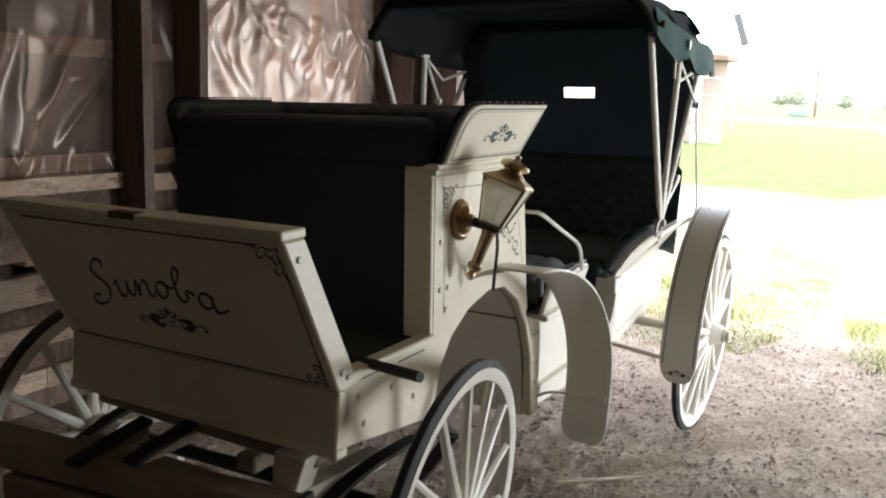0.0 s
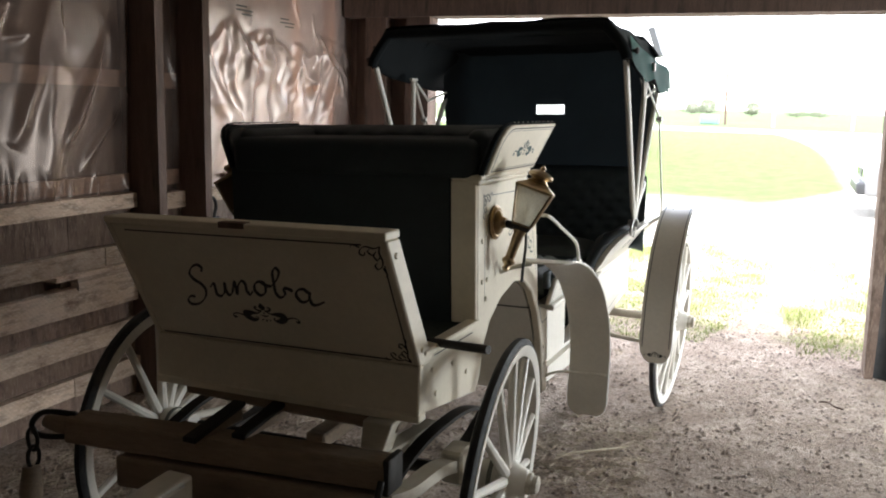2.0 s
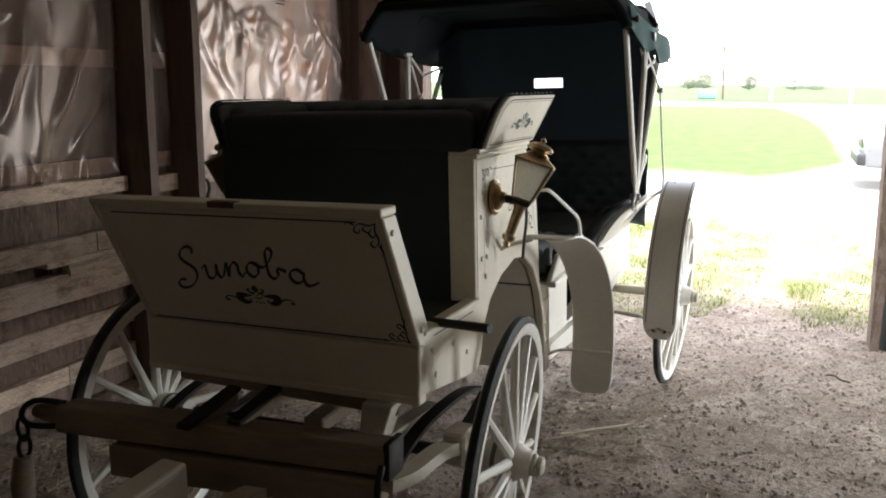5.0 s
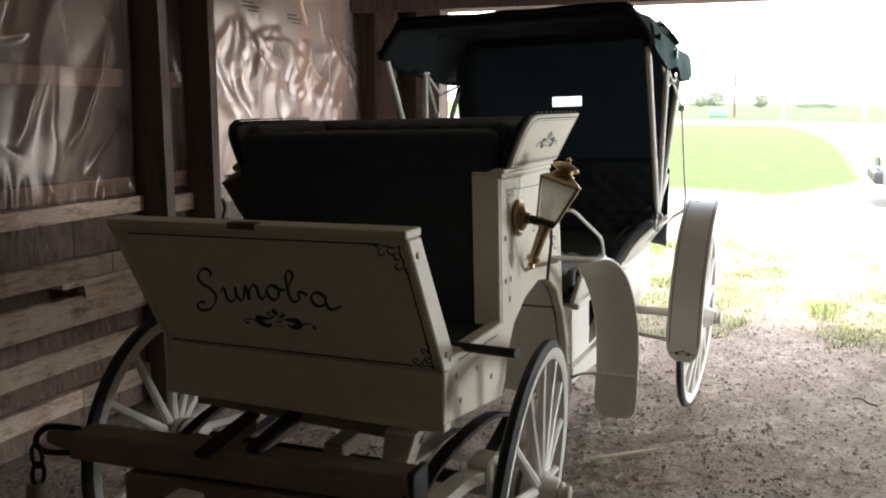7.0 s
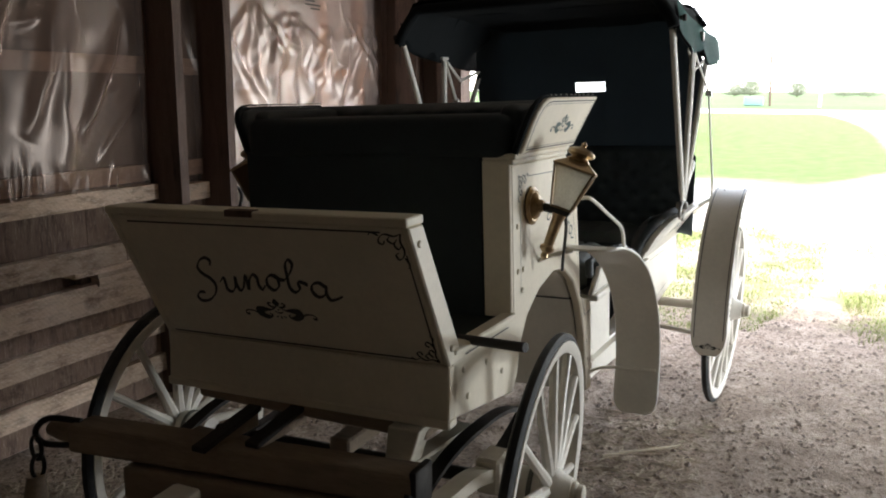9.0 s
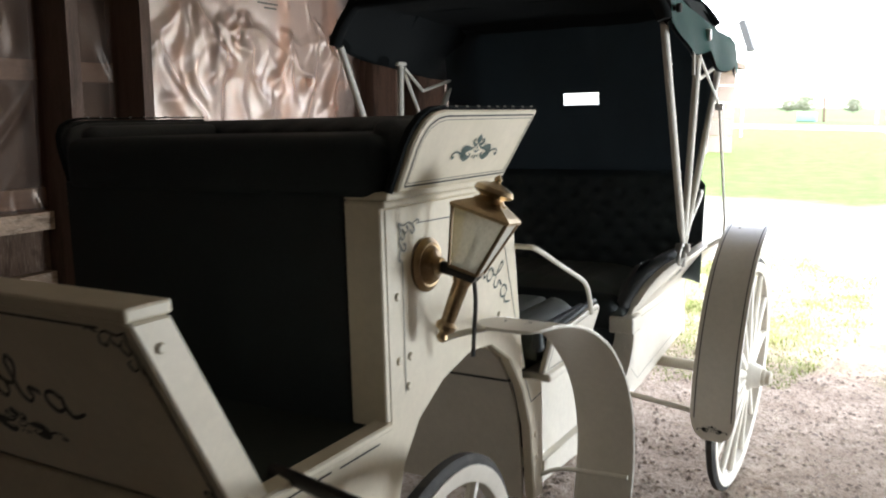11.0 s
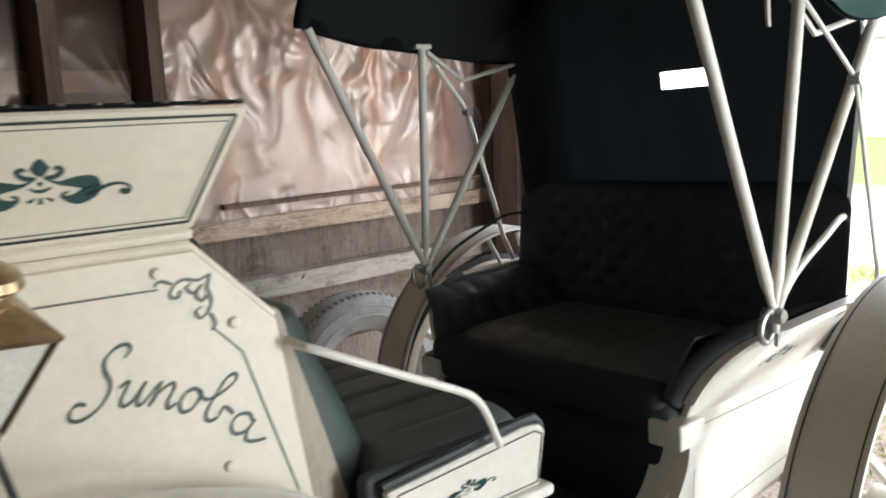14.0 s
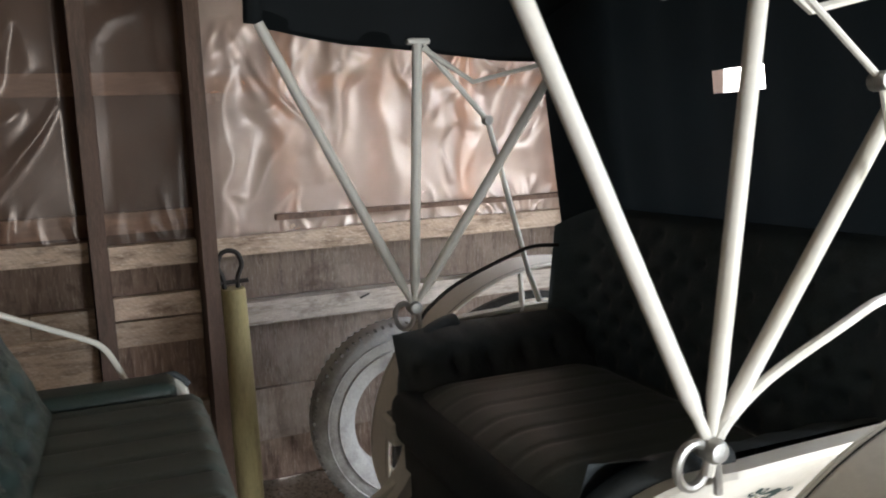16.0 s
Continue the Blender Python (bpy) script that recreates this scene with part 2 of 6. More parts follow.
def setting(name, bm, material, label, category, smooth=False):
    return tagged(part(name, bm, material, None, smooth=smooth), label, category, kind="structure")


def bevel(bm, w, seg=2, angle=30):
    es = [e for e in bm.edges if len(e.link_faces) == 2 and e.calc_face_angle(0) > radians(angle)]
    if es and w:
        bmesh.ops.bevel(bm, geom=es, offset=w, segments=seg, affect="EDGES", profile=0.5, clamp_overlap=True)
    return bm


def block(x0, x1, y0, y1, z0, z1, w=0.004, seg=1, bm=None):
    b = bmesh.new()
    bmesh.ops.create_cube(b, size=1)
    bmesh.ops.transform(b, verts=b.verts, matrix=Matrix.Translation(((x0 + x1) / 2, (y0 + y1) / 2, (z0 + z1) / 2)) @ Matrix.Diagonal((x1 - x0, y1 - y0, z1 - z0, 1)))
    bevel(b, w, seg)
    return join(bm, b)


def join(bm, b):
    if bm is None:
        return b
    me = bpy.data.meshes.new("tmp")
    b.to_mesh(me)
    b.free()
    bm.from_mesh(me)
    bpy.data.meshes.remove(me)
    return bm


def prism(poly, u0, u1, w=0.004, seg=1, flare=None, bm=None):
    """A plate: a polygon in (v, z), from u0 to u1. flare(u, v, z) may bend it."""
    b = bmesh.new()
    lo = [b.verts.new((u0, v, z)) for v, z in poly]
    hi = [b.verts.new((u1, v, z)) for v, z in poly]
    b.faces.new(lo[::-1])
    b.faces.new(hi)
    for i in range(len(poly)):
        j = (i + 1) % len(poly)
        b.faces.new((lo[i], lo[j], hi[j], hi[i]))
    bmesh.ops.recalc_face_normals(b, faces=b.faces)
    bevel(b, w, seg)
    bmesh.ops.triangulate(b, faces=[f for f in b.faces if len(f.verts) > 4])
    if flare:
        for v in b.verts:
            v.co = Vector(flare(*v.co))
    return join(bm, b)


def curve_pts(pts, steps=6, closed=False):
    """A smooth line through the points."""
    p = [Vector(q) for q in pts]
    n = len(p)
    out = []
    for i in range(n if closed else n - 1):
        a, b, c, d = (p[(i - 1) % n] if closed or i else p[0]), p[i], p[(i + 1) % n], (p[(i + 2) % n] if closed or i + 2 < n else p[-1])
        for k in range(steps):
            t = k / steps
            out.append(0.5 * ((2 * b) + (c - a) * t + (2 * a - 5 * b + 4 * c - d) * t * t + (3 * b - a - 3 * c + d) * t ** 3))
    if not closed:
        out.append(p[-1])
    return out


def tube(pts, r, seg=8, bm=None, closed=False, flat=1.0, taper=None):
    """A round bar along a line."""
    b = bm or bmesh.new()
    p = [Vector(q) for q in pts]
    n = len(p)
    rings = []
    up = None
    for i in range(n):
        d = (p[(i + 1) % n] - p[i - 1]) if closed else (p[min(i + 1, n - 1)] - p[max(i - 1, 0)])
        d.normalize()
        if up is None:
            up = Vector((0, 0, 1)) if abs(d.z) < 0.9 else Vector((0, 1, 0))
        s = d.cross(up).normalized()
        up = s.cross(d).normalized()
        rr = r * (taper[i] if taper else 1)
        rings.append([b.verts.new(p[i] + s * math.cos(2 * math.pi * k / seg) * rr + up * math.sin(2 * math.pi * k / seg) * rr * flat) for k in range(seg)])
    for i in range(n if closed else n - 1):
        a, c = rings[i], rings[(i + 1) % n]
        for k in range(seg):
            b.faces.new((a[k], a[(k + 1) % seg], c[(k + 1) % seg], c[k]))
    if not closed:
        b.faces.new(rings[0][::-1])
        b.faces.new(rings[-1])
    return b


def lathe(profile, m, seg=20, bm=None):
    """A turned piece: (radius, height) round its own z axis, laid at m."""
    b = bmesh.new()
    rings = [[b.verts.new((r * math.cos(2 * math.pi * k / seg), r * math.sin(2 * math.pi * k / seg), h)) for k in range(seg)] for r, h in profile]
    for a, c in zip(rings, rings[1:]):
        for k in range(seg):
            b.faces.new((a[k], a[(k + 1) % seg], c[(k + 1) % seg], c[k]))
    b.faces.new(rings[0][::-1])
    b.faces.new(rings[-1])
    bmesh.ops.remove_doubles(b, verts=b.verts, dist=1e-5)
    b.transform(m)
    return join(bm, b)


def strip(line, half, thick, bm=None, across=(1, 0, 0), widths=None):
    """A flat strip of a thickness along a smooth line, across a given direction."""
    b = bm or bmesh.new()
    p = [Vector(q) for q in line]
    a = Vector(across)
    rows = []
    for i, q in enumerate(p):
        d = (p[min(i + 1, len(p) - 1)] - p[max(i - 1, 0)]).normalized()
        nrm = a.cross(d).normalized() * thick / 2
        h = half * (widths[i] if widths else 1)
        rows.append([b.verts.new(q + a * s * h + nrm * k) for s, k in ((-1, -1), (1, -1), (1, 1), (-1, 1))])
    for r, s in zip(rows, rows[1:]):
        for k in range(4):
            b.faces.new((r[k], r[(k + 1) % 4], s[(k + 1) % 4], s[k]))
    b.faces.new(rows[0][::-1])
    b.faces.new(rows[-1])
    return b

# ---- barn ----
# made-up opening in the right wall, sized for the side fill light
RIGHT_OPENING = (4.4, 5.4, 1.40)
WX = -1.76      # inner face of the left wall's boarding
DY = 5.56       # inner face of the door wall


def ground_material():
    m = bpy.data.materials.new("yard_ground")
    m.use_nodes = True
    n, l = m.node_tree.nodes, m.node_tree.links
    b = n["Principled BSDF"]
    tc = n.new("ShaderNodeTexCoord")
    sep = n.new("ShaderNodeSeparateXYZ")
    l.new(tc.outputs["Object"], sep.inputs[0])

    def noise_tex(s, detail=8, rough=0.65):
        t = n.new("ShaderNodeTexNoise")
        t.inputs["Scale"].default_value, t.inputs["Detail"].default_value, t.inputs["Roughness"].default_value = s, detail, rough
        l.new(tc.outputs["Object"], t.inputs["Vector"])
        return t.outputs["Fac"]

    def math_node(op, a, c):
        k = n.new("ShaderNodeMath")
        k.operation = op
        for i, v in enumerate((a, c)):
            if isinstance(v, (int, float)):
                k.inputs[i].default_value = v
            else:
                l.new(v, k.inputs[i])
        return k.outputs[0]

    def ramp(v, lo, hi):
        r = n.new("ShaderNodeMapRange")
        r.interpolation_type = "SMOOTHSTEP"
        r.inputs["From Min"].default_value, r.inputs["From Max"].default_value = lo, hi
        l.new(v, r.inputs["Value"])
        return r.outputs[0]

    def mix(f, a, c):
        k = n.new("ShaderNodeMix")
        k.data_type = "RGBA"
        if isinstance(f, (int, float)):
            k.inputs["Factor"].default_value = f
        else:
            l.new(f, k.inputs["Factor"])
        for i, v in ((6, a), (7, c)):
            if isinstance(v, tuple):
                k.inputs[i].default_value = (*v, 1)
            else:
                l.new(v, k.inputs[i])
        return k.outputs[2]

    wob = math_node("MULTIPLY", math_node("SUBTRACT", noise_tex(0.9, 5), 0.5), 2.2)
    y = math_node("ADD", sep.outputs["Y"], wob)
    fine = noise_tex(52, 12, 0.78)
    grit = noise_tex(140, 6, 0.7)
    dirt = mix(ramp(noise_tex(3.0), 0.35, 0.7), (0.36, 0.278, 0.222), (0.55, 0.445, 0.365))
    dirt = mix(math_node("MULTIPLY", ramp(noise_tex(9, 8, 0.7), 0.5, 0.66), 0.4), dirt, (0.17, 0.130, 0.104))
    dirt = mix(ramp(fine, 0.45, 0.63), dirt, (0.19, 0.138, 0.102))
    dirt = mix(ramp(grit, 0.58, 0.68), dirt, (0.56, 0.49, 0.43))
    gravel = mix(ramp(noise_tex(12), 0.3, 0.7), (0.36, 0.33, 0.29), (0.46, 0.43, 0.385))
    grass = mix(ramp(noise_tex(2.0), 0.3, 0.7), (0.066, 0.108, 0.024), (0.104, 0.140, 0.042))
    far = mix(ramp(noise_tex(0.06), 0.3, 0.7), (0.062, 0.100, 0.034), (0.090, 0.125, 0.048))
    c = mix(ramp(y, 6.4, 10.5), dirt, gravel)
    over = math_node("MAXIMUM", math_node("SUBTRACT", sep.outputs["X"], 0.6), 0.0)
    near_y = math_node("SUBTRACT", y, math_node("MULTIPLY", math_node("MULTIPLY", over, over), 1.2))
    deep = math_node("MAXIMUM", math_node("SUBTRACT", sep.outputs["Y"], 28.0), 0.0)
    edge = math_node("ADD", math_node("ADD", sep.outputs["X"], math_node("MULTIPLY", wob, 0.15)), math_node("MULTIPLY", math_node("MULTIPLY", deep, deep), 0.002))
    c = mix(math_node("MULTIPLY", math_node("MULTIPLY", ramp(y, 5.9, 6.5), math_node("SUBTRACT", 1.0, ramp(y, 8.2, 10.0))), math_node("MULTIPLY", ramp(noise_tex(1.6, 6), 0.42, 0.62), 0.55)), c, (0.17, 0.19, 0.075))
    lawn = math_node("MULTIPLY", ramp(near_y, 14.3, 16.2), math_node("SUBTRACT", 1.0, ramp(edge, 2.2, 2.9)))
    c = mix(lawn, c, grass)
    c = mix(ramp(sep.outputs["Y"], 62.0, 65.0), c, gravel)
    c = mix(ramp(sep.outputs["Y"], 76.0, 79.0), c, far)
    l.new(c, b.inputs["Base Color"])
    b.inputs["Roughness"].default_value = 0.95
    b.inputs["Specular IOR Level"].default_value = 0.2
    bp = n.new("ShaderNodeBump")
    bp.inputs["Strength"].default_value, bp.inputs["Distance"].default_value = 0.9, 0.02
    l.new(math_node("ADD", fine, math_node("MULTIPLY", grit, 0.4)), bp.inputs["Height"])
    l.new(bp.outputs["Normal"], b.inputs["Normal"])
    return m


def lay(x, y):
    """Height of the trampled floor: broad swells, hoof-sized hollows and fine clods."""
    if not (-3 < x < 3.2 and -1 < y < 9.5):
        return 0.0
    broad = noise.noise(Vector((x * 1.3, y * 1.3, 1))) + 0.5 * noise.noise(Vector((x * 6, y * 6, 4)))
    rough = abs(noise.noise(Vector((x * 11, y * 11, 7))))
    return 0.022 * broad + 0.014 * rough + 0.008 * noise.noise(Vector((x * 24, y * 24, 9)))


def build_ground():
    """One sheet: fine and uneven in the barn, wide and flat to the horizon."""
    bm = bmesh.new()
    xs = [-1500, -300, -60, -15, -5, -3] + [-2 + 0.035 * i for i in range(144)] + [3.5, 5, 8, 15, 60, 300, 1500]
    ys = [-60, -15, -6, -3, -1.5, -0.5] + [0.035 * i for i in range(257)] + [9.5, 11, 13, 15, 18, 24, 34, 50, 80, 150, 400, 1000, 3000]
    grid = []
    for y in ys:
        row = []
        for x in xs:
            row.append(bm.verts.new((x, y, lay(x, y))))
        grid.append(row)
    for a, b in zip(grid, grid[1:]):
        for i in range(len(xs) - 1):
            bm.faces.new((a[i], a[i + 1], b[i + 1], b[i]))
    return setting("ground", bm, ground_material(), "brown trampled dirt floor that runs out into pale gravel and grass", "ground", smooth=True)


build_ground()


def wall(name, x0, x1, y0, y1, z0, z1, material, label):
    return setting(name, block(x0, x1, y0, y1, z0, z1, 0), material, label, "wall")


# shell of the barn: boarded walls with a wide doorway ahead and an added, unseen opening on the right
XR = 3.6
wall("wall_left", WX - 0.12, WX - 0.09, -4, DY + 0.15, 0, 3.3, BOARDING, "brown weathered board wall behind studs")
wall("wall_back", WX - 0.12, XR + 0.1, -4.1, -4, 0, 3.3, BOUNCEBOARD, "unseen pale board wall at the barn's end")
wall("wall_door_left", WX - 0.09, -1.13, DY + 0.05, DY + 0.15, 0, 3.3, BOARDING, "brown board wall beside the wide doorway")
wall("wall_door_right", 1.86, XR, DY + 0.05, DY + 0.15, 0, 3.3, BOARDING, "brown board wall beside the wide doorway")
wall("wall_over_door", -1.13, 1.86, DY + 0.05, DY + 0.15, 2.145, 3.3, BOARDING, "brown board wall over the wide doorway")
wall("wall_right_front", XR, XR + 0.1, -4, RIGHT_OPENING[0], 0, 3.3, BOUNCEBOARD, "unseen pale board wall of the barn")
wall("wall_right_end", XR, XR + 0.1, RIGHT_OPENING[1], DY + 0.15, 0, 3.3, BOUNCEBOARD, "unseen pale board wall of the barn")
wall("wall_over_right_opening", XR, XR + 0.1, RIGHT_OPENING[0], RIGHT_OPENING[1], RIGHT_OPENING[2], 3.3, BOUNCEBOARD, "unseen pale board wall over the added side opening")
setting("ceiling", block(WX - 0.12, XR + 0.1, -4.1, DY + 0.15, 3.3, 3.4, 0), BOUNCEBOARD, "unseen pale board ceiling of the barn", "ceiling")


def lumber(x0, x1, y0, y1, z0, z1, warp=0.004, n=6, axis=1):
    """A sawn board with a slight warp and worn edges, along its long axis."""
    bm = bmesh.new()
    lo, hi = ((y0, y1) if axis == 1 else (z0, z1))
    rows = []
    for i in range(n + 1):
        t = lo + (hi - lo) * i / n
        w = [warp * noise.noise(Vector((t * 2.3, x0 * 5 + z0 * 7, k * 3.1 + y0))) for k in range(3)]
        if axis == 1:
            rows.append([bm.verts.new((x + w[0], t, z + w[k])) for x, z, k in ((x0, z0, 1), (x1, z0, 1), (x1, z1, 2), (x0, z1, 2))])
        else:
            rows.append([bm.verts.new((x + w[0], y + w[k], t)) for x, y, k in ((x0, y0, 1), (x1, y0, 1), (x1, y1, 2), (x0, y1, 2))])
    for a, b in zip(rows, rows[1:]):
        for k in range(4):
            bm.faces.new((a[k], a[(k + 1) % 4], b[(k + 1) % 4], b[k]))
    bm.faces.new(rows[0][::-1])
    bm.faces.new(rows[-1])
    return bm


framing = thing("wall_framing", (WX, 3.5, 0), "brown studs and grey planks of the barn's side wall", "wall framing", kind="structure")
# studs
for y in (1.2,):
    part("stud", lumber(WX - 0.09, WX - 0.02, y - 0.03, y + 0.03, 0, 3.3, axis=2), STUD, framing)
for y, x in ((3.412, WX + 0.14), (3.788, WX + 0.125)):
    part("stud", lumber(WX - 0.09, x, y - 0.028, y + 0.028, 0, 3.3, axis=2, n=10), STUD, framing)
for y in (4.12, 4.50, 4.90, 5.36):
    part("inner_stud", lumber(WX - 0.088, WX - 0.035, y - 0.045, y + 0.045, 1.05, 2.4, axis=2), STUDPALE, framing)
for z in (1.13, 1.64, 2.2):
    part("girt", lumber(WX - 0.087, WX - 0.05, -3, 3.755, z - 0.04, z + 0.04), GIRT, framing)
part("girt", lumber(WX - 0.086, WX - 0.04, 3.82, 5.60, 1.60, 1.66), STUDPALE, framing)
part("girt", lumber(WX - 0.086, WX - 0.03, 3.82, 5.60, 1.06, 1.10), PALEPLANK, framing)
# dark strip laid over the sheet's foot as its slit; no gap is cut
part("gap_board", lumber(WX - 0.02, WX + 0.024, 4.06, 5.60, 1.105, 1.125, 0.003), STUD, framing)
for k in range(5):
    part("back_board", lumber(WX - 0.089, WX - 0.082, 3.82, 5.60, 1.10 + 0.26 * k, 1.355 + 0.26 * k, 0.002), BACKING, framing)
part("window_ledge", lumber(WX - 0.088, WX + 0.0, 4.08, 5.58, 1.03, 1.05), PALEPLANK, framing)
part("corner_post", lumber(WX - 0.09, WX + 0.035, 5.606, DY + 0.048, 0, 3.3, axis=2), STUD, framing)
part("corner_post", lumber(WX + 0.16, WX + 0.32, DY - 0.06, DY + 0.045, 0, 3.3, axis=2), STUD, framing)
# planks of the lower wall: z0, z1, proud of the boarding, pale or not (rows set back mostly get the darker colour)
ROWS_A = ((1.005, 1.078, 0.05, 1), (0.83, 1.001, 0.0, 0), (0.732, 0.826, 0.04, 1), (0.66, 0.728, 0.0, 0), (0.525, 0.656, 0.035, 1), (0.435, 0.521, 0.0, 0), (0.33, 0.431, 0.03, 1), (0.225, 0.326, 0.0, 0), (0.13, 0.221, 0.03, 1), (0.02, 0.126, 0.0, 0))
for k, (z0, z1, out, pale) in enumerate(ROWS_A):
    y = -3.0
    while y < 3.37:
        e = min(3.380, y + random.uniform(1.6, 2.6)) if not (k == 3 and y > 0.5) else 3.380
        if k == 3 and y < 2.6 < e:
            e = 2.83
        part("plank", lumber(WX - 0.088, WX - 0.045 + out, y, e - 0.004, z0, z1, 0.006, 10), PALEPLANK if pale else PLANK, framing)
        y = e
        if k == 3 and abs(y - 2.83) < 0.01:
            y = 2.92
part("block", lumber(WX - 0.088, WX + 0.005, 2.98, 3.375, 0.645, 0.684, 0.003), PALEPLANK, framing)
part("block", lumber(WX - 0.088, WX + 0.01, 2.97, 3.375, 0.686, 0.706, 0.003), PALEPLANK, framing)
part("block", lumber(WX - 0.088, WX + 0.02, 2.84, 3.375, 0.709, 0.733, 0.003), PALEPLANK, framing)
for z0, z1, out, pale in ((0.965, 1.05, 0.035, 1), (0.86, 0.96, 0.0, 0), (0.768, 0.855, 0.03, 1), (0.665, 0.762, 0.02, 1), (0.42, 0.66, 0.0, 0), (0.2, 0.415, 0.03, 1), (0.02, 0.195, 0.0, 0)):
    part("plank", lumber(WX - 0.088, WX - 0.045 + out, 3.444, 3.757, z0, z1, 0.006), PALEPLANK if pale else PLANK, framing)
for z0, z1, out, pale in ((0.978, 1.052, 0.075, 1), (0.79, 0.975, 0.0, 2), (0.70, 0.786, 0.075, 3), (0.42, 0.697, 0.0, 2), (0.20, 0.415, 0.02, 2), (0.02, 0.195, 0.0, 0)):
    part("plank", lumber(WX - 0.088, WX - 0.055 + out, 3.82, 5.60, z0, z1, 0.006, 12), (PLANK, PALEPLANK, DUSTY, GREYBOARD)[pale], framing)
part("nail", tube([(WX + 0.02, 4.42, 0.77), (WX + 0.10, 4.36, 0.775)], 0.004, 6), IRON, framing)

# doorway: posts, lintel, sheet-metal edge
door_frame = thing("door_frame", (0.35, DY, 0), "dark timber posts and lintel of the wide doorway", "door frame", kind="structure")
part("door_post", lumber(-1.28, -1.105, DY - 0.06, DY + 0.048, 0, 2.145, axis=2), STUD, door_frame)
bm = lumber(1.798, 1.845, DY - 0.02, DY + 0.20, 0, 2.145, axis=2)
for vert in bm.verts:
    if vert.co.x < 1.82:
        vert.co.x -= 0.028 * vert.co.z
part("door_post", bm, PLANK, door_frame, "leaning weathered post")
bm = bmesh.new()
row = []
for i in range(60):
    x = 1.842 + 0.03 * i
    row.append((bm.verts.new((x, DY - 0.005 + 0.008 * math.sin(i * 1.57), 0.01)), bm.verts.new((x, DY - 0.005 + 0.008 * math.sin(i * 1.57), 3.28))))
for a, b in zip(row, row[1:]):
    bm.faces.new((a[0], b[0], b[1], a[1]))
part("metal_sheet", bm, METALSHEET, door_frame, "grey corrugated metal sheet", True)
part("lintel", lumber(WX, XR, DY - 0.09, DY + 0.046, 2.145, 2.38), STUD, door_frame)


def film_material(name, clear, shine, milk, tint, rough=0.28):
    """Builder's plastic: clear, a little milky, with a shine that grows at flat angles."""
    m = bpy.data.materials.new(name)
    m.use_nodes = True
    n, l = m.node_tree.nodes, m.node_tree.links
    b = n["Principled BSDF"]
    b.inputs["Base Color"].default_value = (*milk, 1)
    b.inputs["Roughness"].default_value = 0.45
    b.inputs["Specular IOR Level"].default_value = 0.2
    tc = n.new("ShaderNodeTexCoord")
    nz = n.new("ShaderNodeTexNoise")
    nz.inputs["Scale"].default_value, nz.inputs["Detail"].default_value = 4, 7
    l.new(tc.outputs["Object"], nz.inputs["Vector"])
    nz2 = n.new("ShaderNodeTexNoise")
    nz2.inputs["Scale"].default_value, nz2.inputs["Detail"].default_value, nz2.inputs["Distortion"].default_value = 9, 4, 1.0
    l.new(tc.outputs["Object"], nz2.inputs["Vector"])
    bp = n.new("ShaderNodeBump")
    bp.inputs["Strength"].default_value, bp.inputs["Distance"].default_value = 0.02, 0.02
    l.new(nz2.outputs["Fac"], bp.inputs["Height"])
    r = n.new("ShaderNodeMapRange")
    r.inputs["From Min"].default_value, r.inputs["From Max"].default_value = 0.3, 0.7
    r.inputs["To Min"].default_value, r.inputs["To Max"].default_value = clear - 0.08, clear + 0.08
    l.new(nz.outputs["Fac"], r.inputs["Value"])
    t = n.new("ShaderNodeBsdfTransparent")
    t.inputs["Color"].default_value = (0.96, 0.93, 0.91, 1)
    mx = n.new("ShaderNodeMixShader")
    l.new(r.outputs[0], mx.inputs["Fac"])
    l.new(b.outputs[0], mx.inputs[1])
    l.new(t.outputs[0], mx.inputs[2])
    fr = n.new("ShaderNodeFresnel")
    fr.inputs["IOR"].default_value = 1.5
    twice = n.new("ShaderNodeMath")
    twice.operation, twice.use_clamp = "MULTIPLY", True
    twice.inputs[1].default_value = shine
    l.new(fr.outputs[0], twice.inputs[0])
    gl = n.new("ShaderNodeBsdfGlossy")
    gl.inputs["Roughness"].default_value = rough
    gl.inputs["Color"].default_value = (*tint, 1)
    l.new(bp.outputs["Normal"], gl.inputs["Normal"])
    top = n.new("ShaderNodeMixShader")
    l.new(twice.outputs[0], top.inputs["Fac"])
    l.new(mx.outputs[0], top.inputs[1])
    l.new(gl.outputs[0], top.inputs[2])
    l.new(top.outputs[0], n["Material Output"].inputs["Surface"])
    return m


FILM = film_material("clear_plastic_film", 0.87, 1.1, (0.42, 0.29, 0.23), (1.0, 0.82, 0.71))
THIN = film_material("thin_plastic_film", 0.90, 0.5, (0.50, 0.36, 0.29), (1.0, 0.85, 0.76))
MILKY = film_material("milky_plastic_film", 0.69, 2.2, (0.78, 0.61, 0.54), (1.0, 0.89, 0.83), 0.29)


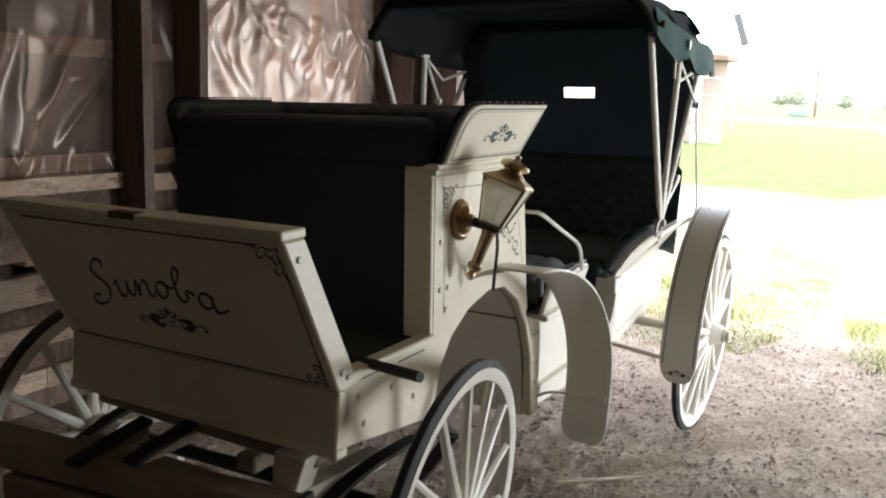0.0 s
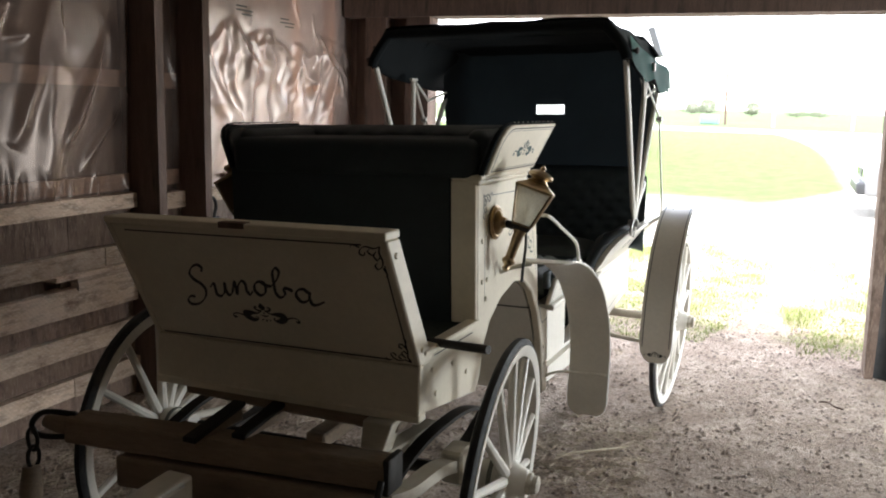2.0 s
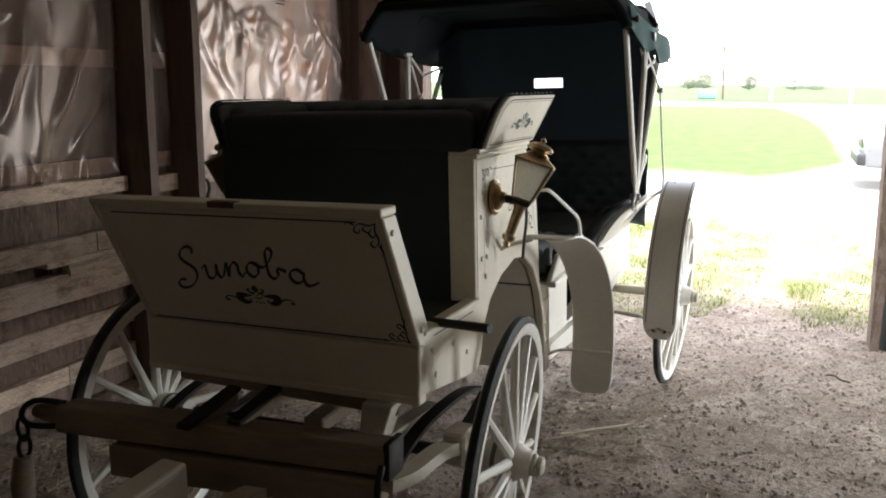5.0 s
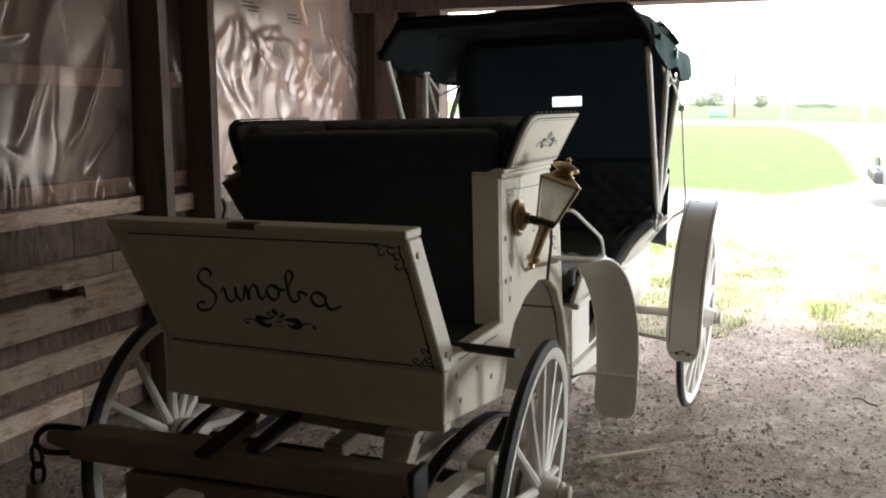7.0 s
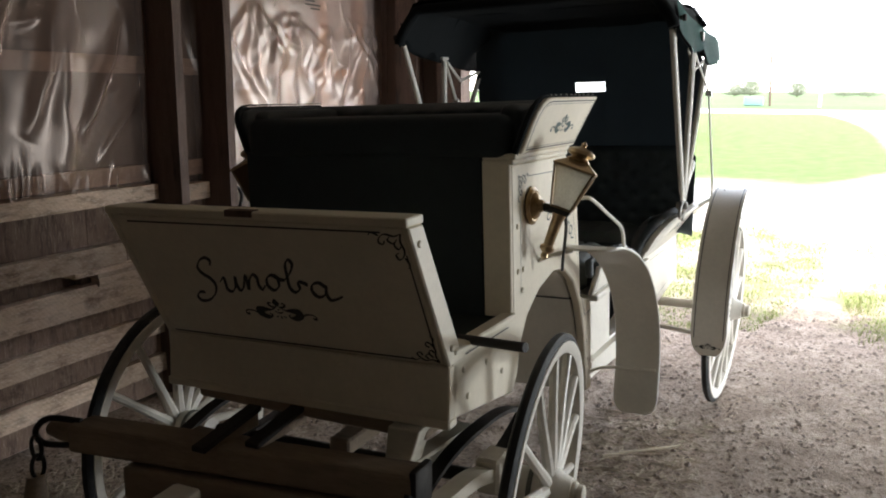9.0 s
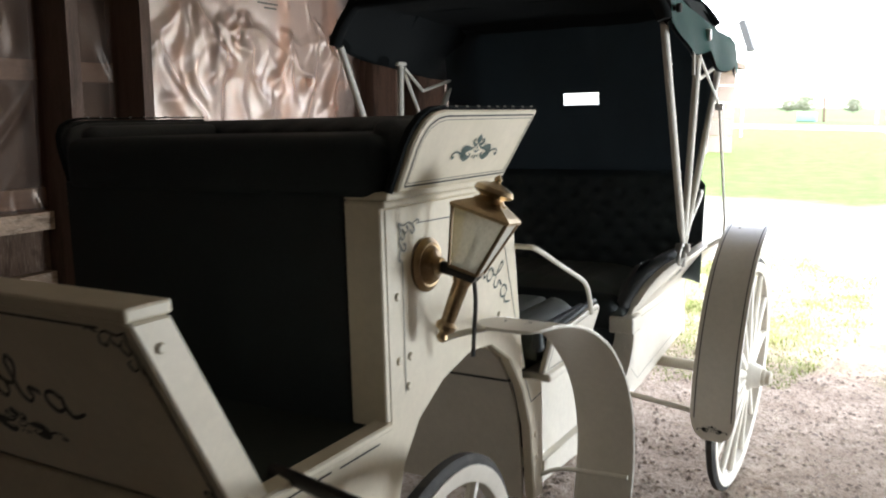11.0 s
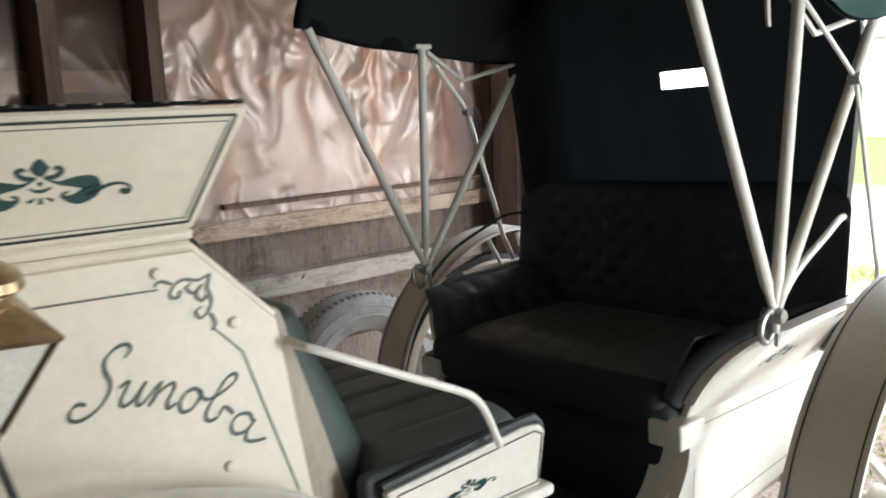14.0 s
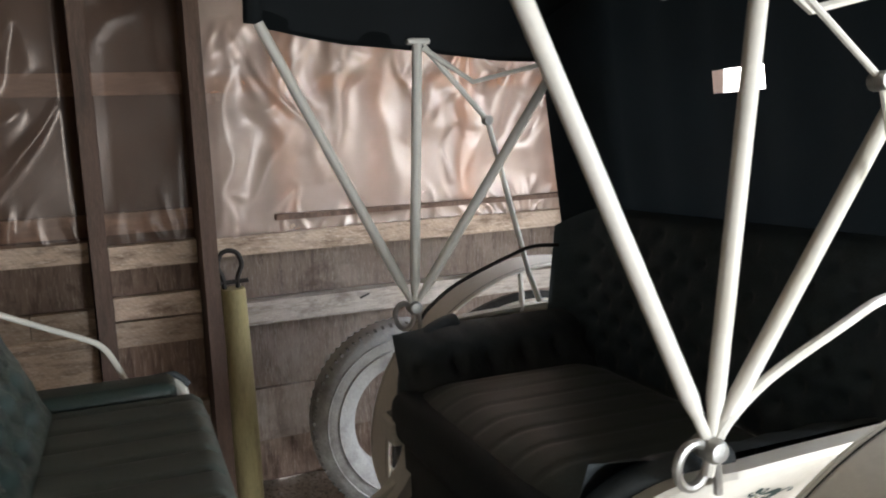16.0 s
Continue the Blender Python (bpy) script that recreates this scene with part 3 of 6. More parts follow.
def film(y0, y1, z0, z1, x, seed, amp, label, tacks, dense=1.0, material=FILM, broad=1.0, soft=1.6, curl=0.05, folds=()):
    """A sheet of plastic tacked over the studs: soft billows, sharp drawn creases that start at the tacks, gathers along the foot."""
    rnd = np.random.RandomState(seed)
    ny, nz = int((y1 - y0) / 0.010) + 1, int((z1 - z0) / 0.011) + 1
    Y, Z = np.meshgrid(np.linspace(y0, y1, ny), np.linspace(z0, z1, nz))
    X = np.zeros_like(Y)
    flat_y, flat_z = Y, Z
    for wave in (0.85, 0.5, 0.3, 0.17):
        a, b, c, d = rnd.uniform(0, 6.3, 4)
        k = 6.28 / wave
        Y, Z = Y + curl * wave * np.sin(k * Z + a) * np.cos(0.6 * k * Y + b), Z + curl * wave * np.sin(k * Y + c) * np.cos(0.7 * k * Z + d)
    for _ in range(5):
        ky, kz, ph = rnd.uniform(1.5, 6), rnd.uniform(-4, 4), rnd.uniform(0, 6.3)
        X += amp * 0.22 * np.sin(Y * ky + Z * kz + ph)

    def crease(cy, cz, ang, length, width, high, foot=False):
        dy, dz = math.cos(ang), math.sin(ang)
        along = (Y - cy) * dy + (Z - cz) * dz
        bend = 0.05 * length * np.sin(along / length * 3 + cy * 7)
        across = (Z - cz) * dy - (Y - cy) * dz + bend
        t = np.clip(along / length, 0, 1)
        w = width * (0.45 + 0.9 * t)
        env = np.sin(np.pi * np.clip(t * 0.96 + 0.02, 0, 1)) ** 0.6 * (along > 0) * (along < length)
        if foot:
            env = (1 - t) ** 1.3 * (along < length)
        return high * env * np.exp(-(np.abs(across) / w) ** soft)

    for ty, tz in tacks:
        for _ in range(int(9 * dense)):
            X += crease(ty + rnd.uniform(-0.05, 0.05), tz - 0.02, math.radians(rnd.normal(-90, 30)), rnd.uniform(0.22, 0.85) * (0.6 + 0.4 * broad), rnd.uniform(0.018, 0.05) * broad, amp * rnd.uniform(0.4, 1.0))
    area = (y1 - y0) * (z1 - z0)
    for _ in range(int(26 * area * dense)):
        X += crease(rnd.uniform(y0, y1), rnd.uniform(z0, z1), math.radians(rnd.normal(-80, 55)), rnd.uniform(0.06, 0.3), rnd.uniform(0.010, 0.035), amp * rnd.uniform(-0.4, 0.8))
    for _ in range(int(26 * (y1 - y0))):
        X += crease(rnd.uniform(y0, y1), z0 - 0.01, math.radians(rnd.normal(88, 16)), rnd.uniform(0.08, 0.26), rnd.uniform(0.008, 0.018), min(amp, 0.018) * rnd.uniform(0.3, 1.2), True)
    for cy, cz, ang, length, width, high in folds:
        X += crease(cy, cz, math.radians(ang), length, width, high)
    Y, Z = flat_y, flat_z
    hold = np.clip(np.minimum(np.minimum(Y - y0, y1 - Y) / 0.04, (z1 - Z) / 0.04), 0, 1)
    X = x + np.clip(X, -0.012, 0.06) * (0.25 + 0.75 * hold)
    verts = np.stack([X, Y, Z], -1).reshape(-1, 3).tolist()
    faces = [(j * ny + i, j * ny + i + 1, (j + 1) * ny + i + 1, (j + 1) * ny + i) for j in range(nz - 1) for i in range(ny - 1)]
    me = bpy.data.meshes.new("plastic_sheet")
    me.from_pydata(verts, [], faces)
    me.materials.append(material)
    for p in me.polygons:
        p.use_smooth = True
    ob = new("plastic_sheet", me)
    BASE[ob.name] = Vector((0, 0, 0))
    return tagged(ob, label, "plastic sheet", "plastic sheets on the wall")


film(1.0, 3.378, 1.075, 3.2, WX - 0.03, 11, 0.045, "crumpled clear plastic sheet tacked over brown boards", [(3.3, 2.3), (2.95, 2.1), (2.6, 1.95), (2.1, 2.4), (1.7, 1.9)], 0.24, FILM, 2.4, curl=0.02,
     folds=((3.19, 1.87, -115, 0.62, 0.022, 0.035), (2.98, 2.0, -118, 0.75, 0.03, 0.03), (2.70, 1.95, -112, 0.6, 0.03, 0.035), (3.30, 1.60, -122, 0.5, 0.02, 0.02), (2.4, 2.05, -110, 0.8, 0.035, 0.035)))
film(3.446, 3.756, 1.052, 3.2, WX - 0.03, 42, 0.015, "narrow crumpled plastic sheet between two studs", [(3.5, 2.2), (3.70, 1.9)], 0.3, THIN, 1.4)
bright = film(3.82, 5.604, 1.03, 2.42, WX - 0.012, 85, 0.021, "milky crumpled plastic sheet over pine framing", [(3.95, 1.9), (4.15, 1.98), (4.4, 1.93), (4.6, 2.0), (4.85, 1.95), (5.1, 1.98), (5.3, 1.9), (5.5, 1.97)], 0.8, MILKY, 1.3)
for y, z in ((4.16, 2.075), (4.60, 2.045)):
    bm = bmesh.new()
    for k, (w0, w1) in enumerate(((0.0, 0.10), (0.0, 0.16), (0.05, 0.15))):
        block(WX + 0.045, WX + 0.046, y + w0, y + w1, z - 0.022 * k, z - 0.022 * k + 0.009, 0, bm=bm)
    part("printed_mark", bm, BLACKLINE, bright, "faint dark printed marks")

# ---- carriage ----
carriage = thing("carriage", (0, 3.3, 0), "cream-painted horse-drawn carriage with black seats on dirt floor", "carriage")


def body(name, bm, material, label="", smooth=False, parent=None):
    return part(name, bm, material, parent or carriage, label, smooth, BODY)


def ribbon(line, place, half, thick=0.0012, nib=None, bm=None, ends=0.35):
    """A painted line: a flat strip through 2D points, laid on a surface by place(a, b, lift). nib: a broad pen's angle."""
    b = bm or bmesh.new()
    p = [Vector((q[0], q[1])) for q in line]
    rows = []
    for i, q in enumerate(p):
        d = (p[min(i + 1, len(p) - 1)] - p[max(i - 1, 0)])
        d = d.normalized() if d.length else Vector((1, 0))
        s = Vector((-d.y, d.x))
        w = half
        if nib is not None:
            w = half * (0.35 + 0.9 * abs(math.sin(math.atan2(d.y, d.x) - nib)))
        if ends < 1 and (i == 0 or i == len(p) - 1):
            w *= ends
        rows.append([b.verts.new(place(*(q + s * w * k), thick)) for k in (1, -1)])
    for r, t in zip(rows, rows[1:]):
        b.faces.new((r[0], r[1], t[1], t[0]))
    return b


def smooth2(pts, steps=6):
    return [(q.x, q.y) for q in curve_pts([(a, c, 0) for a, c in pts], steps)]


def dash_place(a, c, lift=0.0012):
    v = 1.917 + (1.235 - c) * 0.4873
    return Vector((a, v - 0.9 * lift, c - 0.44 * lift))


def side_place(a, c, lift=0.0012):
    return Vector((0.4605 + lift, a, c))


def wing_place(a, c, lift=0.0012):
    return Vector((0.486 + (c - 1.33) * 0.40 + lift, a, c))


# the script lettering: pen strokes in units of the small letters' height
LETTERS = (
    [(1.02, 1.95), (1.12, 2.25), (0.92, 2.5), (0.55, 2.42), (0.28, 2.05), (0.38, 1.6), (0.74, 1.1), (0.86, 0.6), (0.62, 0.08), (0.12, -0.22), (-0.38, -0.12), (-0.52, 0.22), (-0.3, 0.45), (0.05, 0.36)],
    [(1.2, 0.75), (1.5, 1.0), (1.5, 0.6), (1.48, 0.2), (1.7, 0.02), (2.0, 0.3), (2.18, 0.98), (2.12, 0.4), (2.2, 0.05), (2.42, 0.15), (2.62, 0.6)],
    [(2.62, 0.6), (2.78, 0.98), (2.76, 0.5), (2.72, 0.02), (2.9, 0.6), (3.2, 1.0), (3.38, 0.8), (3.36, 0.3), (3.5, 0.03), (3.72, 0.3)],
    [(4.45, 0.85), (4.2, 1.0), (3.92, 0.75), (3.86, 0.3), (4.1, 0.0), (4.42, 0.25), (4.5, 0.8), (4.35, 0.98), (4.6, 0.75), (4.85, 0.75)],
    [(4.85, 0.75), (5.2, 1.25), (5.42, 1.85), (5.28, 2.1), (5.08, 1.75), (5.02, 1.0), (5.0, 0.3), (5.2, 0.0), (5.48, 0.25), (5.5, 0.7), (5.7, 0.75), (5.95, 0.65)],
    [(6.75, 0.8), (6.5, 0.98), (6.18, 0.75), (6.1, 0.3), (6.35, 0.0), (6.7, 0.3), (6.82, 0.95), (6.76, 0.4), (6.9, 0.03), (7.2, 0.2), (7.5, 0.55)],
)


def lettering(name, place, origin, size, arch, material, half, label, slant=0.18, wide=1.0):
    """The word on the carriage, along an arched line: arch gives the crown's place and the fall before and after it."""
    bm = bmesh.new()
    for stroke in LETTERS:
        pts = []
        for x, y in smooth2(stroke, 7):
            px, py = (x * wide + slant * y) * size, y * size
            d = x * wide * size - arch[0]
            fall = arch[1] if d < 0 else arch[2]
            ang = math.atan(-2 * fall * d) * 0.75
            pts.append((origin[0] + px - py * math.sin(ang) * 0.5, origin[1] - fall * d * d + py * math.cos(ang)))
        ribbon(pts, place, half, nib=0.7, bm=bm)
    return body(name, bm, material, label)


def leaf(line, widths, place, bm):
    """A painted leaf: a strip through 2D points whose half width swells and tapers."""
    p = [Vector(q) for q in line]
    rows = []
    for i, q in enumerate(p):
        d = (p[min(i + 1, len(p) - 1)] - p[max(i - 1, 0)]).normalized()
        f = i / (len(p) - 1) * (len(widths) - 1)
        k = min(int(f), len(widths) - 2)
        w = widths[k] + (widths[k + 1] - widths[k]) * (f - k)
        rows.append([bm.verts.new(place(*(q + Vector((-d.y, d.x)) * w * e), 0.0012)) for e in (1, -1)])
    for r, t in zip(rows, rows[1:]):
        bm.faces.new((r[0], r[1], t[1], t[0]))


def ornament(place, c, w, flip=1, lean=0.0):
    """A painted ornament: two mirrored scrolling leaves with curled tails, a bud over small curls, a dot and a fan between them."""
    bm = bmesh.new()

    def put(pts, widths, mirror=(1, -1), steps=5):
        for m in mirror:
            line = [(c[0] + w * (x * m * math.cos(lean) - y * math.sin(lean)), c[1] + w * flip * (x * m * math.sin(lean) + y * math.cos(lean))) for x, y in smooth2(pts, steps)]
            leaf(line, [q * w for q in widths], place, bm)

    # leaf body, its tail and the curl that ends it
    put([(0.03, 0.105), (0.10, 0.075), (0.19, 0.075), (0.27, 0.06), (0.27, 0.02), (0.20, -0.02), (0.13, -0.012), (0.12, 0.012), (0.15, 0.025)], [0.004, 0.010, 0.030, 0.048, 0.048, 0.034, 0.012, 0.010, 0.004])
    put([(0.24, -0.005), (0.31, 0.02), (0.38, 0.045), (0.45, 0.045), (0.49, 0.02), (0.48, -0.005), (0.45, -0.002), (0.455, 0.014)], [0.012, 0.012, 0.010, 0.008, 0.008, 0.016, 0.016, 0.006])
    # bud, curls, dot, smile and fan
    put([(0.0, 0.12), (0.0, 0.165), (0.0, 0.215)], [0.012, 0.052, 0.008], (1,))
    put([(0.02, 0.11), (0.08, 0.115), (0.115, 0.145), (0.09, 0.165), (0.07, 0.15)], [0.010, 0.014, 0.014, 0.010, 0.004])
    put([(0.0, 0.09), (0.0, 0.065)], [0.016, 0.006], (1,), 3)
    put([(0.06, 0.06), (0.03, 0.042), (0.0, 0.038)], [0.003, 0.008, 0.011], (1, -1))
    put([(0.0, 0.0), (0.0, -0.035)], [0.006, 0.014], (1,), 3)
    put([(0.03, 0.0), (0.065, -0.02)], [0.004, 0.010], (1, -1), 3)
    return bm


def scroll(name, place, c, w, material, flip=1, lean=0.0):
    return body(name, ornament(place, c, w, flip, lean), material)


def corner_scroll(name, place, c, sx, sy, w, material):
    bm = bmesh.new()
    for a, b in ((1, 0), (0, 1)):
        for pts in ([(0.0, 0.0), (0.14, 0.05), (0.3, 0.02), (0.42, 0.08), (0.46, 0.17), (0.38, 0.2), (0.34, 0.13)], [(0.1, 0.1), (0.2, 0.18), (0.28, 0.12), (0.22, 0.06)], [(0.42, 0.05), (0.55, 0.0), (0.62, 0.05)]):
            line = [((x if a else y), (y if a else x)) for x, y in pts]
            ribbon([(c[0] + sx * w * x, c[1] + sy * w * y) for x, y in smooth2(line, 4)], place, 0.019 * w, nib=0.6, bm=bm)
    return body(name, bm, material)


def outline(name, pts, place, half, material, closed=True):
    bm = bmesh.new()
    p = list(pts) + ([pts[0]] if closed else [])
    for a, b in zip(p, p[1:]):
        ribbon([a, b], place, half, bm=bm, ends=1)
    return body(name, bm, material)


def screws(place, pts, parent=None):
    for a, c in pts:
        p = place(a, c, 0)
        n = (place(a, c, 1) - p).normalized()
        bm = lathe([(0.0085, -0.002), (0.0085, 0.002), (0.006, 0.0045), (0.0, 0.005)], Matrix.Translation(p) @ n.to_track_quat("Z", "Y").to_matrix().to_4x4(), 10)
        body("screw_head", bm, CREAM, smooth=True, parent=parent)


# -- side panels with the wheel arch
SIDE = [(2.12, 0.71), (2.50, 0.655), (2.535, 0.70), (2.56, 0.78), (2.62, 0.855), (2.72, 0.912), (2.85, 0.943), (2.95, 0.932), (3.05, 0.872), (3.125, 0.77), (3.17, 0.65), (3.195, 0.43),
        (3.25, 0.43), (3.25, 0.76), (3.125, 0.80), (3.118, 0.90), (3.082, 1.192), (2.970, 1.308), (2.514, 1.308), (2.514, 0.882), (2.12, 0.882)]
body("rear_panel", block(-0.43, 0.43, 4.87, 4.90, 0.50, 0.97, 0.004), WHITE)
LOWER = [(3.25, 0.43), (3.75, 0.40), (4.1, 0.43), (4.9, 0.52), (4.9, 0.755), (4.10, 0.755), (4.085, 0.68), (4.04, 0.60), (3.95, 0.545), (3.83, 0.525), (3.60, 0.52), (3.60, 0.765), (3.25, 0.765)]
for s in (1, -1):
    panel = body("side_panel", prism(SIDE, s * 0.43, s * 0.46, 0.004), CREAM)
    body("lower_panel", prism(LOWER, s * 0.40, s * 0.43, 0.004), WHITE)
    # raised band along the curved entry sill and the upright stile of the rear seat
    band = curve_pts([(s * 0.425, v, z) for v, z in ((3.27, 0.50), (3.6, 0.497), (3.85, 0.503), (4.00, 0.545), (4.075, 0.63), (4.095, 0.71))], 6)
    body("entry_sill", strip([q - Vector((s * 0.02, 0, 0)) for q in band], 0.05, 0.03), WHITE)
    body("stile_block", block(min(s * 0.378, s * 0.468), max(s * 0.378, s * 0.468), 4.026, 4.122, 0.700, 0.760, 0.006, 2), WHITE)
    # cap moulding under the seat wing
    for z0, z1, out in ((1.308, 1.323, 0.470), (1.323, 1.339, 0.478)):
        # far moulding is dark brown instead of cream: its shade is coloured in
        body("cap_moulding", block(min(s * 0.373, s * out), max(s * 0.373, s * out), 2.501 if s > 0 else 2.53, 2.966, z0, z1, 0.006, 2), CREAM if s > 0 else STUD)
    if s > 0:
        body("front_stile", block(min(s * 0.374, s * 0.458), max(s * 0.374, s * 0.458), 2.502, 2.529, 0.874, 1.320, 0.003), CREAM)
    body("slope_trim", tube([(s * 0.452, 2.966, 1.311), (s * 0.452, 3.078, 1.196)], 0.008), CREAM, smooth=True)
    # far wing takes the black skirt colour to stand for shade
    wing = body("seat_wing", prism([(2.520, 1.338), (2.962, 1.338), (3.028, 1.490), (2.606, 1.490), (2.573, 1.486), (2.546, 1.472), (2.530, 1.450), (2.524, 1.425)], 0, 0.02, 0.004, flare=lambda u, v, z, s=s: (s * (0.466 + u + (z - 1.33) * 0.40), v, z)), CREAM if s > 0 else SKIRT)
    edge = [(2.516, 1.338), (2.519, 1.425), (2.526, 1.454), (2.543, 1.477), (2.572, 1.491), (2.606, 1.495), (2.85, 1.495), (3.026, 1.495)]
    body("wing_piping", tube([(s * (0.466 + (z - 1.33) * 0.40), v, z) for v, z in edge], 0.009 if s > 0 else 0.006, 8, taper=[1, 1, 1, 0.9, 0.7, 0.5, 0.3, 0.3]), CANVAS, smooth=True, parent=wing)
    for k in range(10):
        v = 2.63 + 0.043 * k + 0.006 * math.sin(k * 5.1)
        body("upholstery_tack", lathe([(0.005, 0), (0.0035, 0.003), (0, 0.004)], Matrix.Translation((s * 0.534, v, 1.4955)), 8), STEEL, smooth=True, parent=wing)
# wheel house behind the arch
wheelhouse = [(0, v, z) for v, z in SIDE[1:12]]
body("wheel_house", strip(curve_pts(wheelhouse, 3), 0.425, 0.012), WHITE)
body("wheel_house_joint", block(-0.43, 0.43, 3.10, 3.112, 0.792, 0.797, 0), BLACKLINE)

for s in (1, -1):
    end = prism([(3.070, 1.185), (3.088, 1.202), (3.098, 1.204), (3.108, 1.192), (3.124, 1.13), (3.154, 1.03), (3.184, 0.92), (3.212, 0.80), (3.12, 0.80), (3.112, 0.90)], min(s * 0.397, s * 0.427), max(s * 0.397, s * 0.427), 0.012, 4)
    # the board's tan carries its shade beside the cream panel
    body("seat_end_board", end, SHADEDWOOD, "cream edge board toned down as in shade", smooth=True)
    body("driver_arm_pad", block(min(s * 0.405, s * 0.472), max(s * 0.405, s * 0.472), 2.545, 2.97, 1.36, 1.476, 0.028, 4), LEATHER, smooth=True)

# -- dash
dash = body("dash_panel", prism([(1.925, 1.218), (1.985, 1.218), (2.175, 0.85), (2.105, 0.85)], -0.445, 0.445, 0.004), CREAM)
body("dash_cap", prism([(1.915, 1.240), (1.995, 1.240), (1.995, 1.218), (1.917, 1.218)], -0.462, 0.462, 0.005, 2), CREAM, parent=dash)
for s in (1, -1):
    body("dash_end", prism([(1.921, 1.2178), (1.99, 1.2178), (2.178, 0.85), (2.101, 0.85)], min(s * 0.4455, s * 0.463), max(s * 0.4455, s * 0.463), 0.004), CREAM, parent=dash)
    screws(lambda a, c, lift, s=s: Vector((s * (0.4635 + lift), a, c)), [(1.968, 1.175), (2.112, 0.895)], dash)
body("cap_socket", block(-0.046, 0.038, 1.9135, 1.944, 1.226, 1.2425, 0.001), STUD, "dark worn slot in the cap", parent=dash)
body("front_board", prism([(2.088, 0.70), (2.12, 0.70), (2.16, 0.849), (2.102, 0.849)], -0.46, 0.46, 0.004), CREAM)
body("front_ledge", block(-0.464, 0.464, 2.085, 2.13, 0.692, 0.716, 0.004), CREAM)
body("sill_cap", block(0.425, 0.468, 2.125, 2.514, 0.872, 0.888, 0.004), CREAM)
body("sill_cap", block(-0.468, -0.425, 2.125, 2.514, 0.872, 0.888, 0.004), CREAM)
screws(side_place, [(2.18, 0.82), (2.2, 0.745), (2.32, 0.80), (2.42, 0.745), (2.549, 1.0), (2.549, 1.13), (2.918, 1.283), (2.59, 1.0), (2.99, 0.999), (3.017, 1.199), (2.58, 0.94), (3.2, 0.62), (3.21, 0.55)])
body("driver_floor", block(-0.43, 0.43, 2.12, 2.53, 0.83, 0.872), CARPET)
body("foot_peg", tube([(0.40, 2.24, 0.882), (0.633, 2.168, 0.90)], 0.0125, 12), IRON, "black iron rod", smooth=True)

# -- painted lines and words
lettering("dash_lettering", dash_place, (-0.241, 1.026), 0.0435, (0.281, 0.55, 0.80), DASHPAINT, 0.0054, "black script lettering", slant=0.12, wide=1.39)
scroll("dash_ornament", dash_place, (-0.006, 0.947), 0.236, DASHPAINT, lean=0.02)
outline("dash_line", [(-0.40, 1.200), (0.385, 1.204)], dash_place, 0.0022, BLACKLINE, False)
outline("dash_line", [(0.436, 1.15), (0.434, 0.905)], dash_place, 0.0022, BLACKLINE, False)
outline("dash_line", [(-0.43, 0.858), (0.37, 0.862)], dash_place, 0.0022, BLACKLINE, False)
corner_scroll("dash_corner_ornament", dash_place, (0.437, 1.203), -1, -1, 0.14, BLACKLINE)
corner_scroll("dash_corner_ornament", dash_place, (0.437, 0.860), -1, 1, 0.125, BLACKLINE)
lettering("side_lettering", side_place, (2.806, 1.124), 0.0305, (0.015, 0.4, 2.5), SIDEPAINT, 0.0025, "dark green script lettering", slant=0.45)
scroll("wing_ornament", wing_place, (2.780, 1.396), 0.202, GREENPAINT)
outline("wing_line", [(2.535, 1.348), (2.954, 1.348), (3.010, 1.478), (2.613, 1.478), (2.584, 1.474), (2.560, 1.462), (2.545, 1.441), (2.540, 1.42)], wing_place, 0.0017, BLACKLINE)
outline("wing_line", [(2.541, 1.354), (2.949, 1.354), (3.001, 1.471), (2.616, 1.471), (2.589, 1.467), (2.567, 1.456), (2.552, 1.437), (2.547, 1.42)], wing_place, 0.0007, FADED)
outline("side_line", [(2.625, 1.268), (2.917, 1.262)], side_place, 0.0013, FADED, False)
outline("side_line", [(2.569, 1.20), (2.569, 0.93)], side_place, 0.0013, FADED, False)
outline("side_line", [(2.987, 1.197), (3.025, 1.156), (3.062, 1.03), (3.092, 0.93)], side_place, 0.0013, FADED, False)
corner_scroll("side_corner_ornament", side_place, (2.558, 1.275), 1, -1, 0.125, FADED)
corner_scroll("side_corner_ornament", side_place, (2.990, 1.272), -1, -1, 0.125, FADED)
outline("sill_line", [(2.19, 0.858), (2.32, 0.858)], side_place, 0.0018, BLACKLINE, False)
outline("sill_line", [(2.345, 0.856), (2.47, 0.856)], side_place, 0.0018, BLACKLINE, False)
outline("post_line", [(3.135, 0.795), (3.17, 0.722), (3.235, 0.728)], side_place, 0.0015, BLACKLINE, False)


